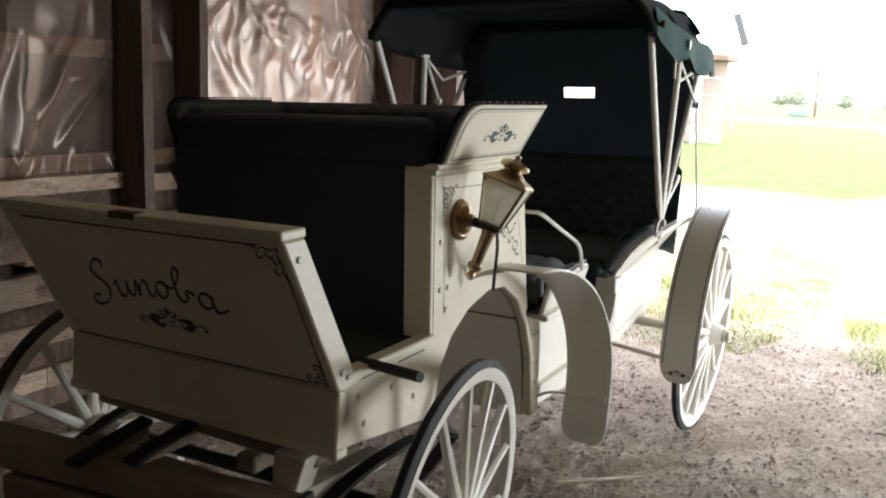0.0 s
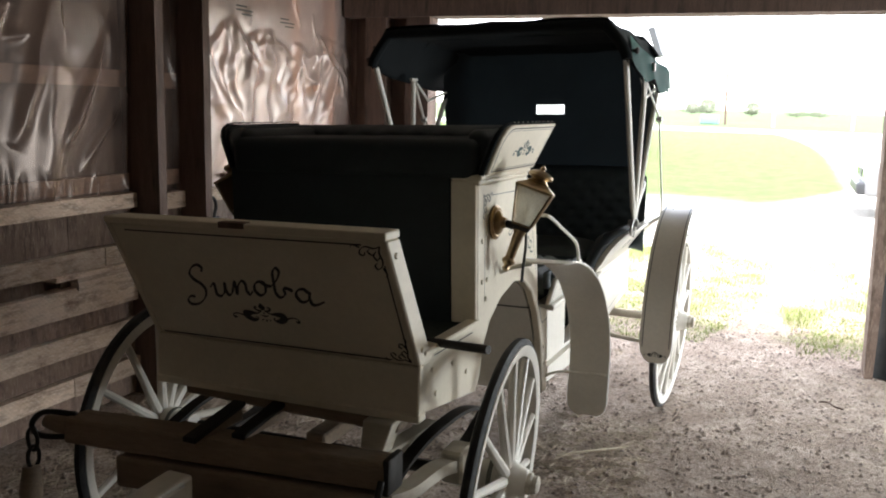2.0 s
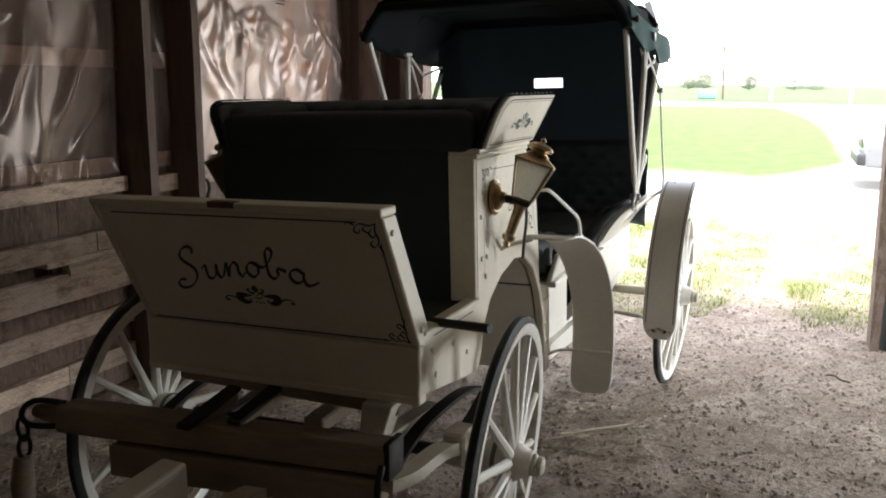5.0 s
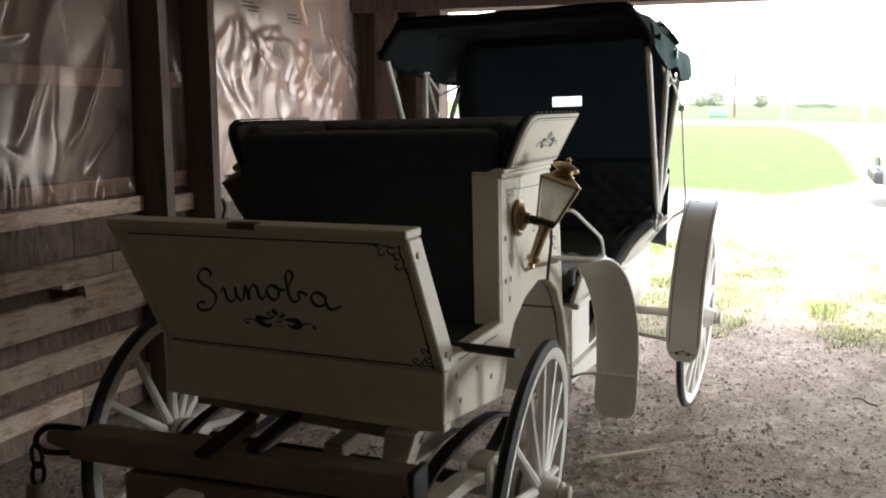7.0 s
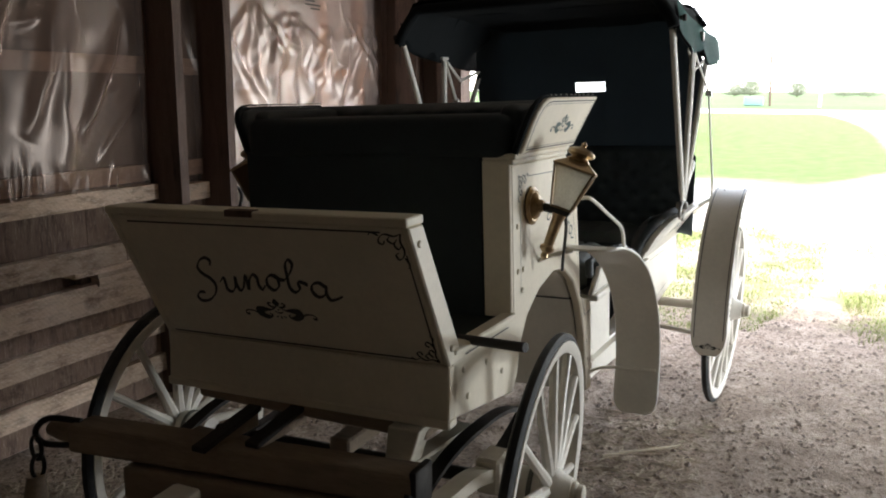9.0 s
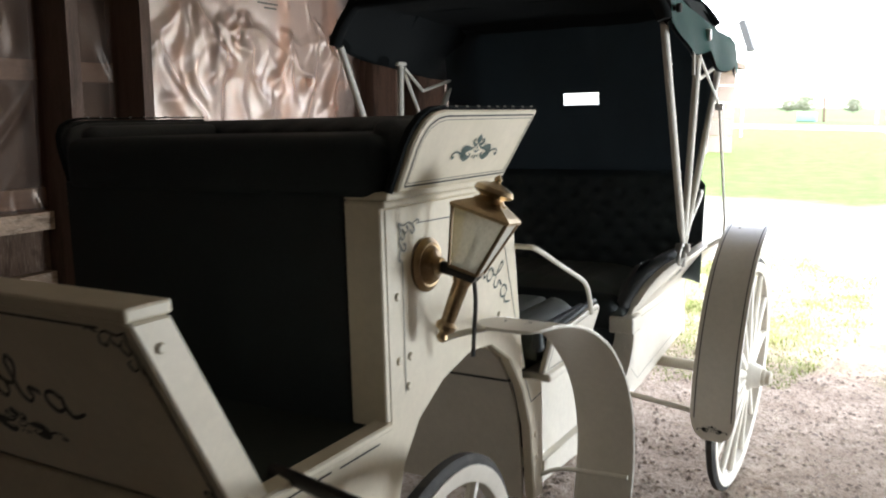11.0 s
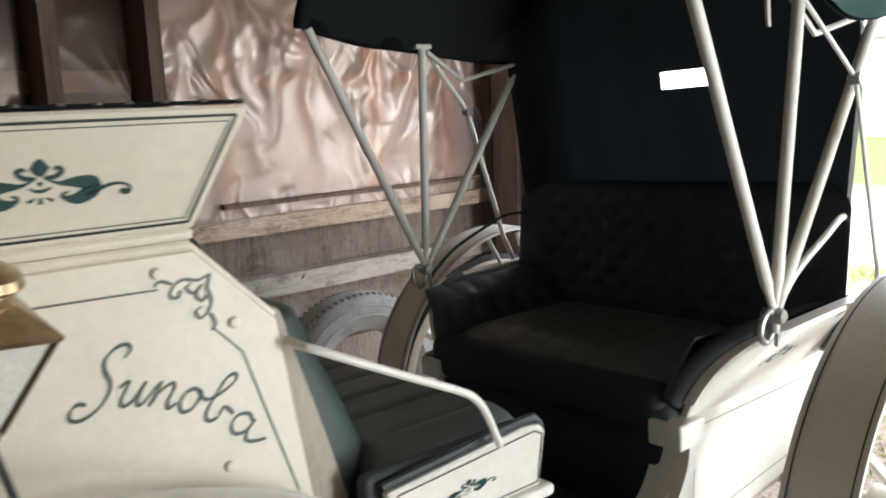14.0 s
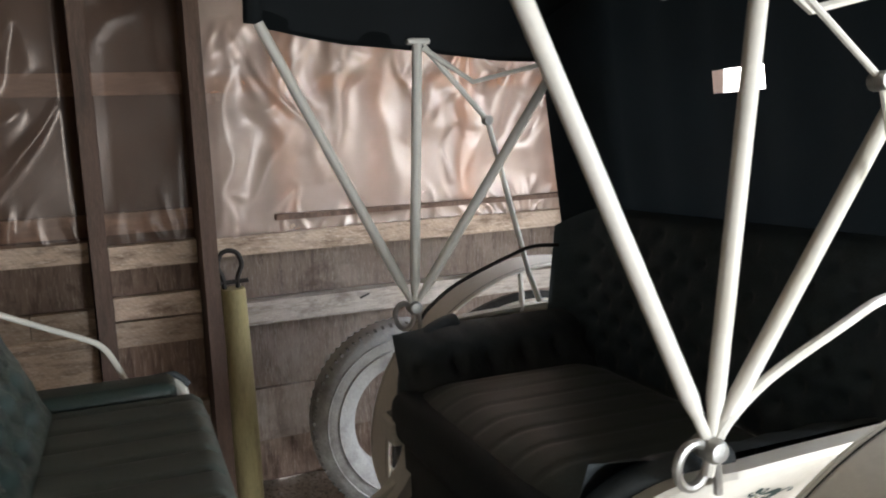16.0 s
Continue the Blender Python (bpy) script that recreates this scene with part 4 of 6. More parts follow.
# -- upholstery
def pad(place, a0, a1, b0, b1, height, tuft=None, ribs=None, na=40, nb=24, edge=0.18, sew=0.14, back_gap=0.03, calm=0.0):
    """A stuffed pad: place(a, b, h) lays it out; tufted by a diamond of buttons or sewn in ribs."""
    bm = bmesh.new()
    grid = []
    for j in range(nb + 1):
        row = []
        for i in range(na + 1):
            s, t = i / na, j / nb
            e = 1.0
            for q in (s, t):
                d = min(q, 1 - q) / edge
                e *= math.sin(min(1.0, d) * math.pi / 2) ** 0.6 if d < 1 else 1
            h = e
            if tuft:
                p, q = s * tuft[0], t * tuft[1]
                k = 9
                for r in (0, 0.5):
                    fx, fy = (p + r) % 1 - 0.5, (q + r) % 1 - 0.5
                    k = min(k, math.hypot(fx, fy))
                seam = min(abs((p + q) % 1 - 0.5), abs((p - q) % 1 - 0.5))
                sunk = (0.45 + 0.55 * min(1, k / 0.33) ** 0.7) * (0.86 + 0.14 * min(1, seam / 0.12))
                rim = min(1, min(s, 1 - s, t, 1 - t) / calm) ** 2 if calm else 1
                h *= 1 + (sunk - 1) * rim
            if ribs:
                f = abs((s * ribs) % 1 - 0.5)
                h *= 1 - sew + sew * min(1, (0.5 - f) / 0.16) ** 0.5
            row.append(bm.verts.new(place(a0 + (a1 - a0) * s, b0 + (b1 - b0) * t, h * height)))
        grid.append(row)
    for r, t in zip(grid, grid[1:]):
        for i in range(na):
            bm.faces.new((r[i], r[i + 1], t[i + 1], t[i]))
    if back_gap is None:
        return bm
    back = [bm.verts.new(place(a, b, -back_gap)) for a, b in ((a0, b0), (a1, b0), (a1, b1), (a0, b1))]
    bm.faces.new(back[::-1])
    for k, line in enumerate((grid[0], [r[-1] for r in grid], grid[-1][::-1], [r[0] for r in grid][::-1])):
        bm.faces.new([*line[::-1], back[k], back[(k + 1) % 4]])
    bmesh.ops.triangulate(bm, faces=[f for f in bm.faces if len(f.verts) > 4])
    return bm


# carried over the far panel's front edge so that it reads dark too
body("seat_front", block(-0.463, 0.373, 2.498, 2.54, 0.866, 1.345, 0.003), SKIRT, "black leathercloth skirt")
bm = block(-0.455, 0.455, 2.487, 2.93, 1.322, 1.448, 0.034, 4)
body("driver_cushion", bm, SKIRT, smooth=True)
body("driver_backrest", pad(lambda a, b, h: Vector((a * (1 + (b - 1.33) * 1.05), 2.94 + (b - 1.33) * 0.35 - h, b)), -0.455, 0.455, 1.33, 1.484, 0.05, tuft=(9, 1.5), na=72, edge=0.2), LEATHER, smooth=True)
for s in (1, -1):
    body("wing_lining", prism([(2.53, 1.345), (2.945, 1.345), (2.998, 1.484), (2.61, 1.484), (2.56, 1.472), (2.535, 1.44)], -0.022, 0.0, 0.006, 2, flare=lambda u, v, z, s=s: (s * (0.4645 + u + (z - 1.33) * 0.40), v, z)), LEATHER, smooth=True)
# rear-facing seat
body("front_seat_back", pad(lambda a, b, h: Vector((a, 3.082 + (1.19 - b) * 0.43 + h * 0.9, b + 0.43 * h)), -0.394, 0.394, 0.86, 1.168, 0.085, tuft=(5, 2.5), na=80, nb=36, edge=0.10, calm=0.2), GREENLEATHER, smooth=True)
body("front_seat_shell", prism([(3.02, 1.185), (3.072, 1.185), (3.22, 0.85), (3.15, 0.85)], -0.405, 0.405, 0.012, 2), LEATHER, smooth=True)
body("front_seat_cushion", pad(lambda a, b, h: Vector((a, b, 0.845 + h)), -0.42, 0.447, 3.24, 3.60, 0.075, ribs=8, na=80, nb=20, edge=0.1), SEATCLOTH, smooth=True)
body("front_seat_front", block(-0.42, 0.42, 3.56, 3.595, 0.50, 0.86, 0.006), LEATHER)
for s in (1, -1):
    fl = lambda u, v, z, s=s: (s * (0.447 + u + max(0, z - 0.775) / 0.14 * 0.05), v, z)
    body("seat_side", prism([(3.245, 0.775), (3.585, 0.775), (3.562, 0.90), (3.54, 0.918), (3.50, 0.922), (3.215, 0.895)], 0, 0.02, 0.004, flare=fl), WHITE)
    body("seat_ledge", block(min(s * 0.40, s * 0.487), max(s * 0.40, s * 0.487), 3.24, 3.605, 0.755, 0.779, 0.008, 2), WHITE)
    deep, crest = (0.365, 0.944) if s < 0 else (0.452, 0.920)
    arm = block(min(s * deep, s * 0.482), max(s * deep, s * 0.482), 3.19, 3.535, 0.85, crest, 0.024, 4)
    for vert in arm.verts:
        if vert.co.z > crest - 0.024:
            vert.co.z -= 0.010 * abs(math.sin((vert.co.y - 3.19) / 0.345 * 3 * math.pi)) ** 6
    body("arm_pad", arm, GREENLEATHER if s < 0 else LEATHER, smooth=True)
    body("seat_piping", tube(curve_pts([(s * (0.447 + (z - 0.775) / 0.14 * 0.05), v, z) for v, z in ((3.215, 0.90), (3.50, 0.927), (3.545, 0.922), (3.567, 0.90))], 5), 0.008), LEATHER, smooth=True)
    body("arm_rail", tube(curve_pts([(s * 0.44, 3.105, 1.152), (s * 0.475, 3.104, 1.151), (s * 0.504, 3.116, 1.145), (s * 0.520, 3.25, 1.079), (s * 0.531, 3.355, 1.028), (s * 0.534, 3.385, 1.006), (s * 0.535, 3.405, 0.975), (s * 0.533, 3.431, 0.915)], 5), 0.0068, 8), WHITE, "white bent iron rail", smooth=True)


def seat_place(a, c, lift=0.0012):
    return Vector((0.4675 + max(0, c - 0.775) / 0.14 * 0.05 + lift, a, c))


scroll("seat_ornament", seat_place, (3.39, 0.832), 0.13, GREENPAINT, lean=0.08)
outline("seat_line", [(3.255, 0.787), (3.575, 0.787), (3.553, 0.895), (3.53, 0.908), (3.235, 0.885)], seat_place, 0.0013, BLACKLINE)

# rear seat
body("rear_floor", block(-0.40, 0.40, 3.25, 4.1, 0.46, 0.485), CARPET)
body("rear_seat_front", block(-0.41, 0.385, 4.06, 4.13, 0.48, 0.76, 0.015, 2), SKIRT, smooth=True)
body("rear_seat_cushion", pad(lambda a, b, h: Vector((a, b, 0.765 + h)), -0.465, 0.425, 4.04, 4.64, 0.10, ribs=10, na=90, nb=30, edge=0.24, sew=0.035), REARCLOTH, smooth=True)
body("rear_cushion_front", block(-0.44, 0.40, 4.035, 4.13, 0.70, 0.83, 0.04, 4), SKIRT, smooth=True)
body("rear_backrest", pad(lambda a, b, h: Vector((a, 4.66 + (b - 0.86) * 0.12 - h - 5.0 * max(0, abs(a) - 0.43) ** 2, b - (max(0, abs(a) - 0.46) / 0.115) ** 2 * 0.05 * (b - 0.8) / 0.43)), -0.575, 0.575, 0.80, 1.24, 0.048, tuft=(11, 4.5), na=80, nb=40, edge=0.12, back_gap=None, calm=0.08), BACKREST, smooth=True)
for s in (1, -1):
    fl = lambda u, v, z, s=s: (s * (0.425 + u + max(0, z - 0.765) / 0.185 * 0.15 * min(1, 0.55 + (v - 4.05) * 2.2)), v, z)
    top = curve_pts([(0, v, z) for v, z in ((4.085, 0.79), (4.10, 0.85), (4.15, 0.91), (4.22, 0.94), (4.35, 0.952), (4.6, 0.96), (4.88, 0.965))], 4)
    body("rear_side", prism([(4.9, 0.758), (4.085, 0.758)] + [(q.y, q.z) for q in top], 0, 0.02, 0.003, flare=fl), WHITE)
    body("rear_side_cap", strip([Vector(fl(0.008, q.y, q.z + 0.004)) for q in top], 0.018, 0.012), WHITE)
    body("arm_roll", tube([Vector(fl(-0.030, q.y - 0.004, q.z + 0.006)) for q in top[:15]], 0.026, 10), LEATHER, smooth=True)
    body("rear_arm_pad", pad(lambda a, b, h, s=s, fl=fl: Vector((s * (abs(fl(0, a, min(b, 0.955))[0]) - 0.036 - h), a, b + 0.12 * h)), 4.07, 4.66, 0.79, 0.957, 0.075, tuft=(6, 1), na=48, nb=16, edge=0.3, back_gap=None), LEATHER, smooth=True)
    # hood irons
    hv = 4.20 if s > 0 else 4.175
    hu = 0.593 if s > 0 else 0.6
    hub = body("hood_hub", lathe([(0.0, -0.028), (0.016, -0.028), (0.019, -0.01), (0.019, 0.012), (0.014, 0.02), (0.0, 0.022)], Matrix.Translation((s * (hu + 0.003), hv, 0.996)) @ pose(0, 0, 0, 0, 90, 0), 14), STEEL, smooth=True)
    body("hub_ring", tube([(s * (hu + 0.004 * math.sin(a)), hv - 0.03 + 0.026 * math.cos(a), 0.976 + 0.034 * math.sin(a)) for a in [2 * math.pi * k / 18 for k in range(18)]], 0.0075, 8, closed=True), STEEL, smooth=True, parent=hub)
    body("hub_bolt", tube([(s * hu, hv + 0.01, 0.99), (s * (hu - 0.002), hv + 0.015, 0.925)], 0.007, 8), STEEL, smooth=True, parent=hub)
    for v, z, u in ((3.855 if s > 0 else 3.81, 1.752, 0.608), (4.28 if s > 0 else 4.225, 1.702, 0.612), (4.675 if s > 0 else 4.66, 1.675, 0.602)):
        d = Vector((u - hu, v - hv, z - 0.998))
        body("hood_bow", tube([(s * hu, hv, 0.998), (s * (hu + d.x * 0.06), hv + d.y * 0.06, 0.998 + d.z * 0.06), (s * (hu + d.x * 0.1), hv + d.y * 0.1, 0.998 + d.z * 0.1), (s * u, v, z)], 0.0135, 10, taper=[0.6, 0.65, 1, 1]), WHITE, "white painted iron bow", smooth=True)
    body("bow_bracket", block(min(s * 0.60, s * 0.635), max(s * 0.60, s * 0.635), 4.195, 4.26, 1.70, 1.716, 0.006, 2), WHITE)
    body("hood_strut", tube([(s * 0.60, 4.235, 1.69), (s * 0.595, 4.375, 1.598), (s * 0.595, 4.645, 1.655)], 0.0075, 6), WHITE, smooth=True)
    body("hood_stay", tube([(s * 0.615, 4.24, 1.70), (s * 0.655, 4.44, 1.495), (s * 0.60 if s < 0 else 0.668, 4.525, 1.06), (s * 0.575 if s < 0 else 0.66, 4.545, 0.975)], 0.0085 if s < 0 else 0.0055, 8), WHITE, smooth=True)
    body("stay_joint", lathe([(0.0, -0.014), (0.014, -0.014), (0.014, 0.014), (0.0, 0.014)], Matrix.Translation((s * 0.655, 4.44, 1.495)) @ pose(0, 0, 0, 0, 90, 0), 10), STEEL, smooth=True)
    dz, rr, paint = (0, 0.0085, WHITE) if s > 0 else (-0.03, 0.0055, IRON)
    body("back_rail", tube(curve_pts([(s * 0.60, 4.19, 0.96), (s * 0.598, 4.215, 1.02 + dz), (s * 0.592, 4.30, 1.08 + dz), (s * 0.585, 4.45, 1.14 + dz), (s * 0.575, 4.53, 1.165 + dz), (s * 0.555, 4.60, 1.165 + dz)], 5), rr, 8), paint, smooth=True)


def rside_place(a, c, lift=0.0012):
    return Vector((0.446 + max(0, c - 0.765) / 0.185 * 0.15 * min(1, 0.55 + (a - 4.05) * 2.2) + lift, a, c))


scroll("rear_ornament", rside_place, (4.33, 0.865), 0.15, GREENPAINT, lean=0.1)
outline("rear_line", [(4.13, 0.80), (4.85, 0.80), (4.85, 0.945), (4.24, 0.928), (4.17, 0.9), (4.13, 0.85)], rside_place, 0.0015, BLACKLINE)


def low_place(a, c, lift=0.0012):
    return Vector((0.4305 + lift, a, c))


outline("lower_line", [(4.14, 0.72), (4.86, 0.72), (4.86, 0.56), (4.2, 0.49), (4.12, 0.55)], low_place, 0.0011, FADED)


# -- hood
def hood_edge(v):
    pts = ((3.78, 1.757), (3.815, 1.752), (4.03, 1.714), (4.235, 1.694), (4.45, 1.670), (4.655, 1.662), (4.75, 1.64))
    for (a, za), (b, zb) in zip(pts, pts[1:]):
        if v <= b:
            return za + (zb - za) * max(0, (v - a) / (b - a))
    return 1.64


def hood_top(v):
    return 1.925 - 0.03 * max(0, v - 3.82) / 0.8 - (0.012 * math.sin((v - 3.82) / 0.42 * math.pi) ** 2 if v > 3.82 else 0) - 0.9 * max(0, v - 4.62) ** 1.6


def hood_shell(off, v0, v1, drop, cut=None):
    bm = bmesh.new()
    rows = []
    nu = 40
    for j in range(33):
        v = v0 + (v1 - v0) * j / 32
        row = []
        for i in range(nu + 1):
            a = -1 + 2 * i / nu
            k = abs(a)
            ze, zt = hood_edge(v) - drop, hood_top(v)
            if k < 0.74:
                u, z = a / 0.74 * 0.52, zt
            else:
                t = (k - 0.74) / 0.26
                ang = t * math.pi / 2
                u = math.copysign(0.52 + 0.10 * math.sin(ang), a)
                z = ze + (zt - ze) * (1 - t) ** 1.0 * (0.55 + 0.45 * math.cos(ang))
            z -= 0.008 * abs(math.sin(a * 7)) * (0.5 + noise.noise(Vector((a * 3, v * 4, 2))))
            row.append(bm.verts.new((u * (1 + off / 0.6), v, z + (off if k < 0.8 else 0))))
        rows.append(row)
    for r, t in zip(rows, rows[1:]):
        for i in range(nu):
            bm.faces.new((r[i], r[i + 1], t[i + 1], t[i]))
    return bm


body("hood_lining", hood_shell(0.0, 3.80, 4.74, 0.0), CANVAS, "black canvas lining", smooth=True)
body("hood_cover", hood_shell(0.016, 3.79, 4.76, -0.012), TOPCANVAS, "faded black canvas cover", smooth=True)
lip = []
for i in range(41):
    a = -1 + 2 * i / 40
    k = abs(a)
    if k < 0.74:
        lip.append((a / 0.74 * 0.52, 3.80, 1.905))
    else:
        t = (k - 0.74) / 0.26
        ang = t * math.pi / 2
        lip.append((math.copysign(0.52 + 0.105 * math.sin(ang), a), 3.80, 1.755 + 0.15 * (1 - t) * (0.55 + 0.45 * math.cos(ang))))
body("hood_lip", tube(lip, 0.024, 10), CANVAS, "rolled black canvas edge", smooth=True)
for v in (4.235, 4.655):
    body("roof_bow", tube([(u * 0.98, v, z + 0.012) for u, _, z in lip[2:-2]], 0.012, 8), CANVAS, smooth=True)


def curtain():
    """The hood's back: hangs in a slight curve, with an oblong slit for a window."""
    bm = bmesh.new()
    us = sorted({*[-1 + 2 * i / 40 for i in range(41)], -0.163, 0.112})
    zs = [0.965 + 0.0465 * k for k in range(12)] + [1.522, 1.574, 1.62, 1.66, 1.70, 1.74, 1.78, 1.82, 1.85, 1.872]
    grid = []
    for z in zs:
        t = (z - 0.965) / 0.905
        half = 0.572 + 0.025 * min(1, t * 1.4) - (0.05 * ((z - 1.80) / 0.072) ** 2 if z > 1.8 else 0)
        grid.append([bm.verts.new((a * (half if a < 0 else half - 0.055 * max(0, 1 - 1.6 * t)), 4.80 - 0.08 * t + 0.02 * math.cos(a * 1.4) - 8.0 * max(0, abs(a) - 0.86) ** 2 + 0.004 * math.sin(a * 19), z)) for a in us])
    for (r, t), z in zip(zip(grid, grid[1:]), zs):
        for i, a in enumerate(us[:-1]):
            if abs(z - 1.522) < 0.001 and -0.164 < a < 0.111:
                continue
            bm.faces.new((r[i], r[i + 1], t[i + 1], t[i]))
    bmesh.ops.solidify(bm, geom=bm.faces, thickness=0.006)
    return bm


body("hood_back", curtain(), CURTAIN, "black canvas back curtain with a slit window", smooth=True)
for s in (1, -1):
    # scalloped outer flap and the black welt that ends it
    bm = bmesh.new()
    rows = []
    for i in range(61):
        v = 3.80 + 0.94 * i / 60
        k = ((v - 3.815) / 0.42) % 1
        low = hood_edge(v) - 0.006 - (0.003 + 0.035 * (s > 0)) * math.sin(k * math.pi) ** 0.8
        high = hood_edge(v) + 0.10
        rows.append([bm.verts.new((s * (0.615 + 0.020 * (s > 0) + (0.018 + 0.006 * math.sin(v * 21)) * t + 0.012 * (v - 3.8)), v + 0.01 * math.sin(t * 3), high + (low - high) * t)) for t in (0, 0.35, 0.7, 1)])
    for r, t in zip(rows, rows[1:]):
        for k in range(3):
            bm.faces.new((r[k], r[k + 1], t[k + 1], t[k]))
    bmesh.ops.solidify(bm, geom=bm.faces, thickness=0.004)
    inner = bm.copy()
    for vert in inner.verts:
        vert.co.x -= s * 0.012
        vert.co.z -= 0.004
    body("flap_lining", inner, CANVAS, "black canvas lining", smooth=True)
    flap = body("hood_flap", bm, GREENCANVAS if s > 0 else TOPCANVAS, "green canvas flap with scalloped edge" if s > 0 else "faded black canvas flap", smooth=True)
    if s > 0:
        body("flap_clip", block(min(s * 0.635, s * 0.665), max(s * 0.635, s * 0.665), 4.225, 4.245, 1.72, 1.76, 0.004), STEEL, parent=flap)
    if s > 0:
        body("strap", tube([(s * 0.64, 4.10, 1.70), (s * 0.642, 4.095, 1.64), (s * 0.641, 4.10, 1.60)], 0.006, 6), WHITE, smooth=True, parent=flap)
    body("bow_knob", lathe([(0.008, 0), (0.008, 0.03), (0.014, 0.034), (0.014, 0.046), (0, 0.05)], Matrix.Translation((s * 0.62, 3.83, 1.79)) @ pose(0, 0, 0, 0, 90 * s, 0), 10), IRON, smooth=True)


# -- wheels
def wheel(x, y, R, camber, toe, side):
    M = Matrix.Translation((x, y, R * math.cos(radians(camber)))) @ pose(0, 0, 0, 0, camber, toe - 1.7) @ (Matrix.Identity(4) if side > 0 else pose(0, 0, 0, 0, 0, 180))

    def ring(r0, r1, w0, w1, rnd=0.0):
        bm = bmesh.new()
        prof = [(-w0, r0), (-w1, r0 + 0.3 * (r1 - r0)), (-w1, r1 - rnd), (-w1 + rnd * 0.7, r1), (w1 - rnd * 0.7, r1), (w1, r1 - rnd), (w1, r0 + 0.3 * (r1 - r0)), (w0, r0)]
        n = 64
        rows = [[bm.verts.new((u, r * math.cos(2 * math.pi * k / n), r * math.sin(2 * math.pi * k / n))) for u, r in prof] for k in range(n)]
        for k in range(n):
            a, b = rows[k], rows[(k + 1) % n]
            for i in range(len(prof)):
                bm.faces.new((a[i], a[(i + 1) % len(prof)], b[(i + 1) % len(prof)], b[i]))
        return bm

    w = part("wheel", ring(R * 0.875, R * 0.955, 0.014, 0.019), WHITE, carriage, "white wooden wheel rim", True, M)
    part("tyre", ring(R * 0.9545, R, 0.016, 0.0155, 0.010), RUBBER, w, "black solid rubber tyre", True, M)
    for k in range(14):
        a = 2 * math.pi * (k + 0.4) / 14
        d = Vector((0, math.cos(a), math.sin(a)))
        line = [Vector((0.018, 0, 0)) + d * 0.045, Vector((0.016, 0, 0)) + d * 0.10, d * (R * 0.6) + Vector((0.006, 0, 0)), d * (R * 0.885)]
        part("spoke", tube(line, 0.0145, 8, taper=[1.25, 1.15, 0.9, 0.85]), WHITE, w, "", True, M)
    H = M @ pose(0, 0, 0, 0, 90, 0)
    part("hub", lathe([(0.0, -0.10), (0.045, -0.10), (0.048, -0.05), (0.060, -0.035), (0.061, 0.035), (0.050, 0.05), (0.042, 0.075), (0.040, 0.08)], H, 24), WHITE, w, "", True)
    part("hub_band", lathe([(0.0615, -0.036), (0.063, -0.034), (0.063, -0.024), (0.0615, -0.022)], H, 24), FADED, w, "dark worn hub band", True)
    part("hub_cap", lathe([(0.039, 0.078), (0.034, 0.082), (0.034, 0.092), (0.028, 0.098), (0.028, 0.112), (0.020, 0.117), (0.0, 0.118)], H, 20), WHITEWOOD, w, "worn axle nut", True)
    return w


wheel(0.768, 4.56, 0.470, 1.6, -1.3, 1)
wheel(-0.745, 4.63, 0.470, -1.6, 1.3, -1)
wheel(0.543, 2.422, 0.435, 2.6, 5.4, 1)
wheel(-0.645, 2.30, 0.435, -2.6, 5.4, -1)
for s, u, cy, a0 in ((1, 0.765, 4.56, -2), (-1, -0.745, 4.675, -50)):
    arc = curve_pts([(u, cy - 0.555 * math.sin(a), 0.50 + (0.57 if s > 0 else 0.535) * math.cos(a)) for a in [radians(d) for d in range(a0, 104, 8)]], 3)
    wd = [1] * (len(arc) - 4) + [0.97, 0.9, 0.72, 0.4]
    bm = strip(arc, 0.073, 0.006, widths=wd)
    fender = part("rear_fender", bm, WHITE, carriage, "cream sheet-metal mudguard", True)
    for k in (-1, 1):
        part("fender_rim", tube([q + Vector((k * 0.073 * w, 0, 0)) for q, w in zip(arc, wd)], 0.0045, 6), WHITE, fender, "", True)
        bm = bmesh.new()
        for a, b in zip(arc[2:-4], arc[3:-3]):
            d = (b - a).normalized()
            n = Vector((1, 0, 0)).cross(d) * -0.0045
            if n.dot(a - Vector((u, cy, 0.50))) < 0:
                n = -n
            q = [a + n + Vector((k * 0.060, 0, 0)), a + n + Vector((k * 0.0635, 0, 0)), b + n + Vector((k * 0.0635, 0, 0)), b + n + Vector((k * 0.060, 0, 0))]
            bm.faces.new([bm.verts.new(x) for x in q])
        part("fender_line", bm, BLACKLINE, fender)
    if s < 0:
        for yy in (4.70, 4.76):
            part("fender_stay", tube([(-0.60, yy, 0.93), (-0.66, yy, 0.98), (-0.675, yy, 1.02)], 0.009, 8), WHITE, fender, "", True)
    part("fender_stay", tube([(s * 0.40, cy - 0.53, 0.50), (u, cy - 0.54, 0.47)], 0.010, 8), WHITEWOOD, fender, "", True)
    part("fender_stay", tube([(s * 0.55, 4.5, 0.93), (u - s * 0.02, cy - 0.09, 1.065 if s > 0 else 1.025)], 0.008, 8), WHITE, fender, "", True)
bm = ornament(lambda a, c, lift: Vector((a, 4.005 + 0.9 * (0.5 - c) ** 2 - 0.004 - lift, c)), (0.765, 0.418), 0.105)
part("fender_ornament", bm, BLACKLINE, fender)
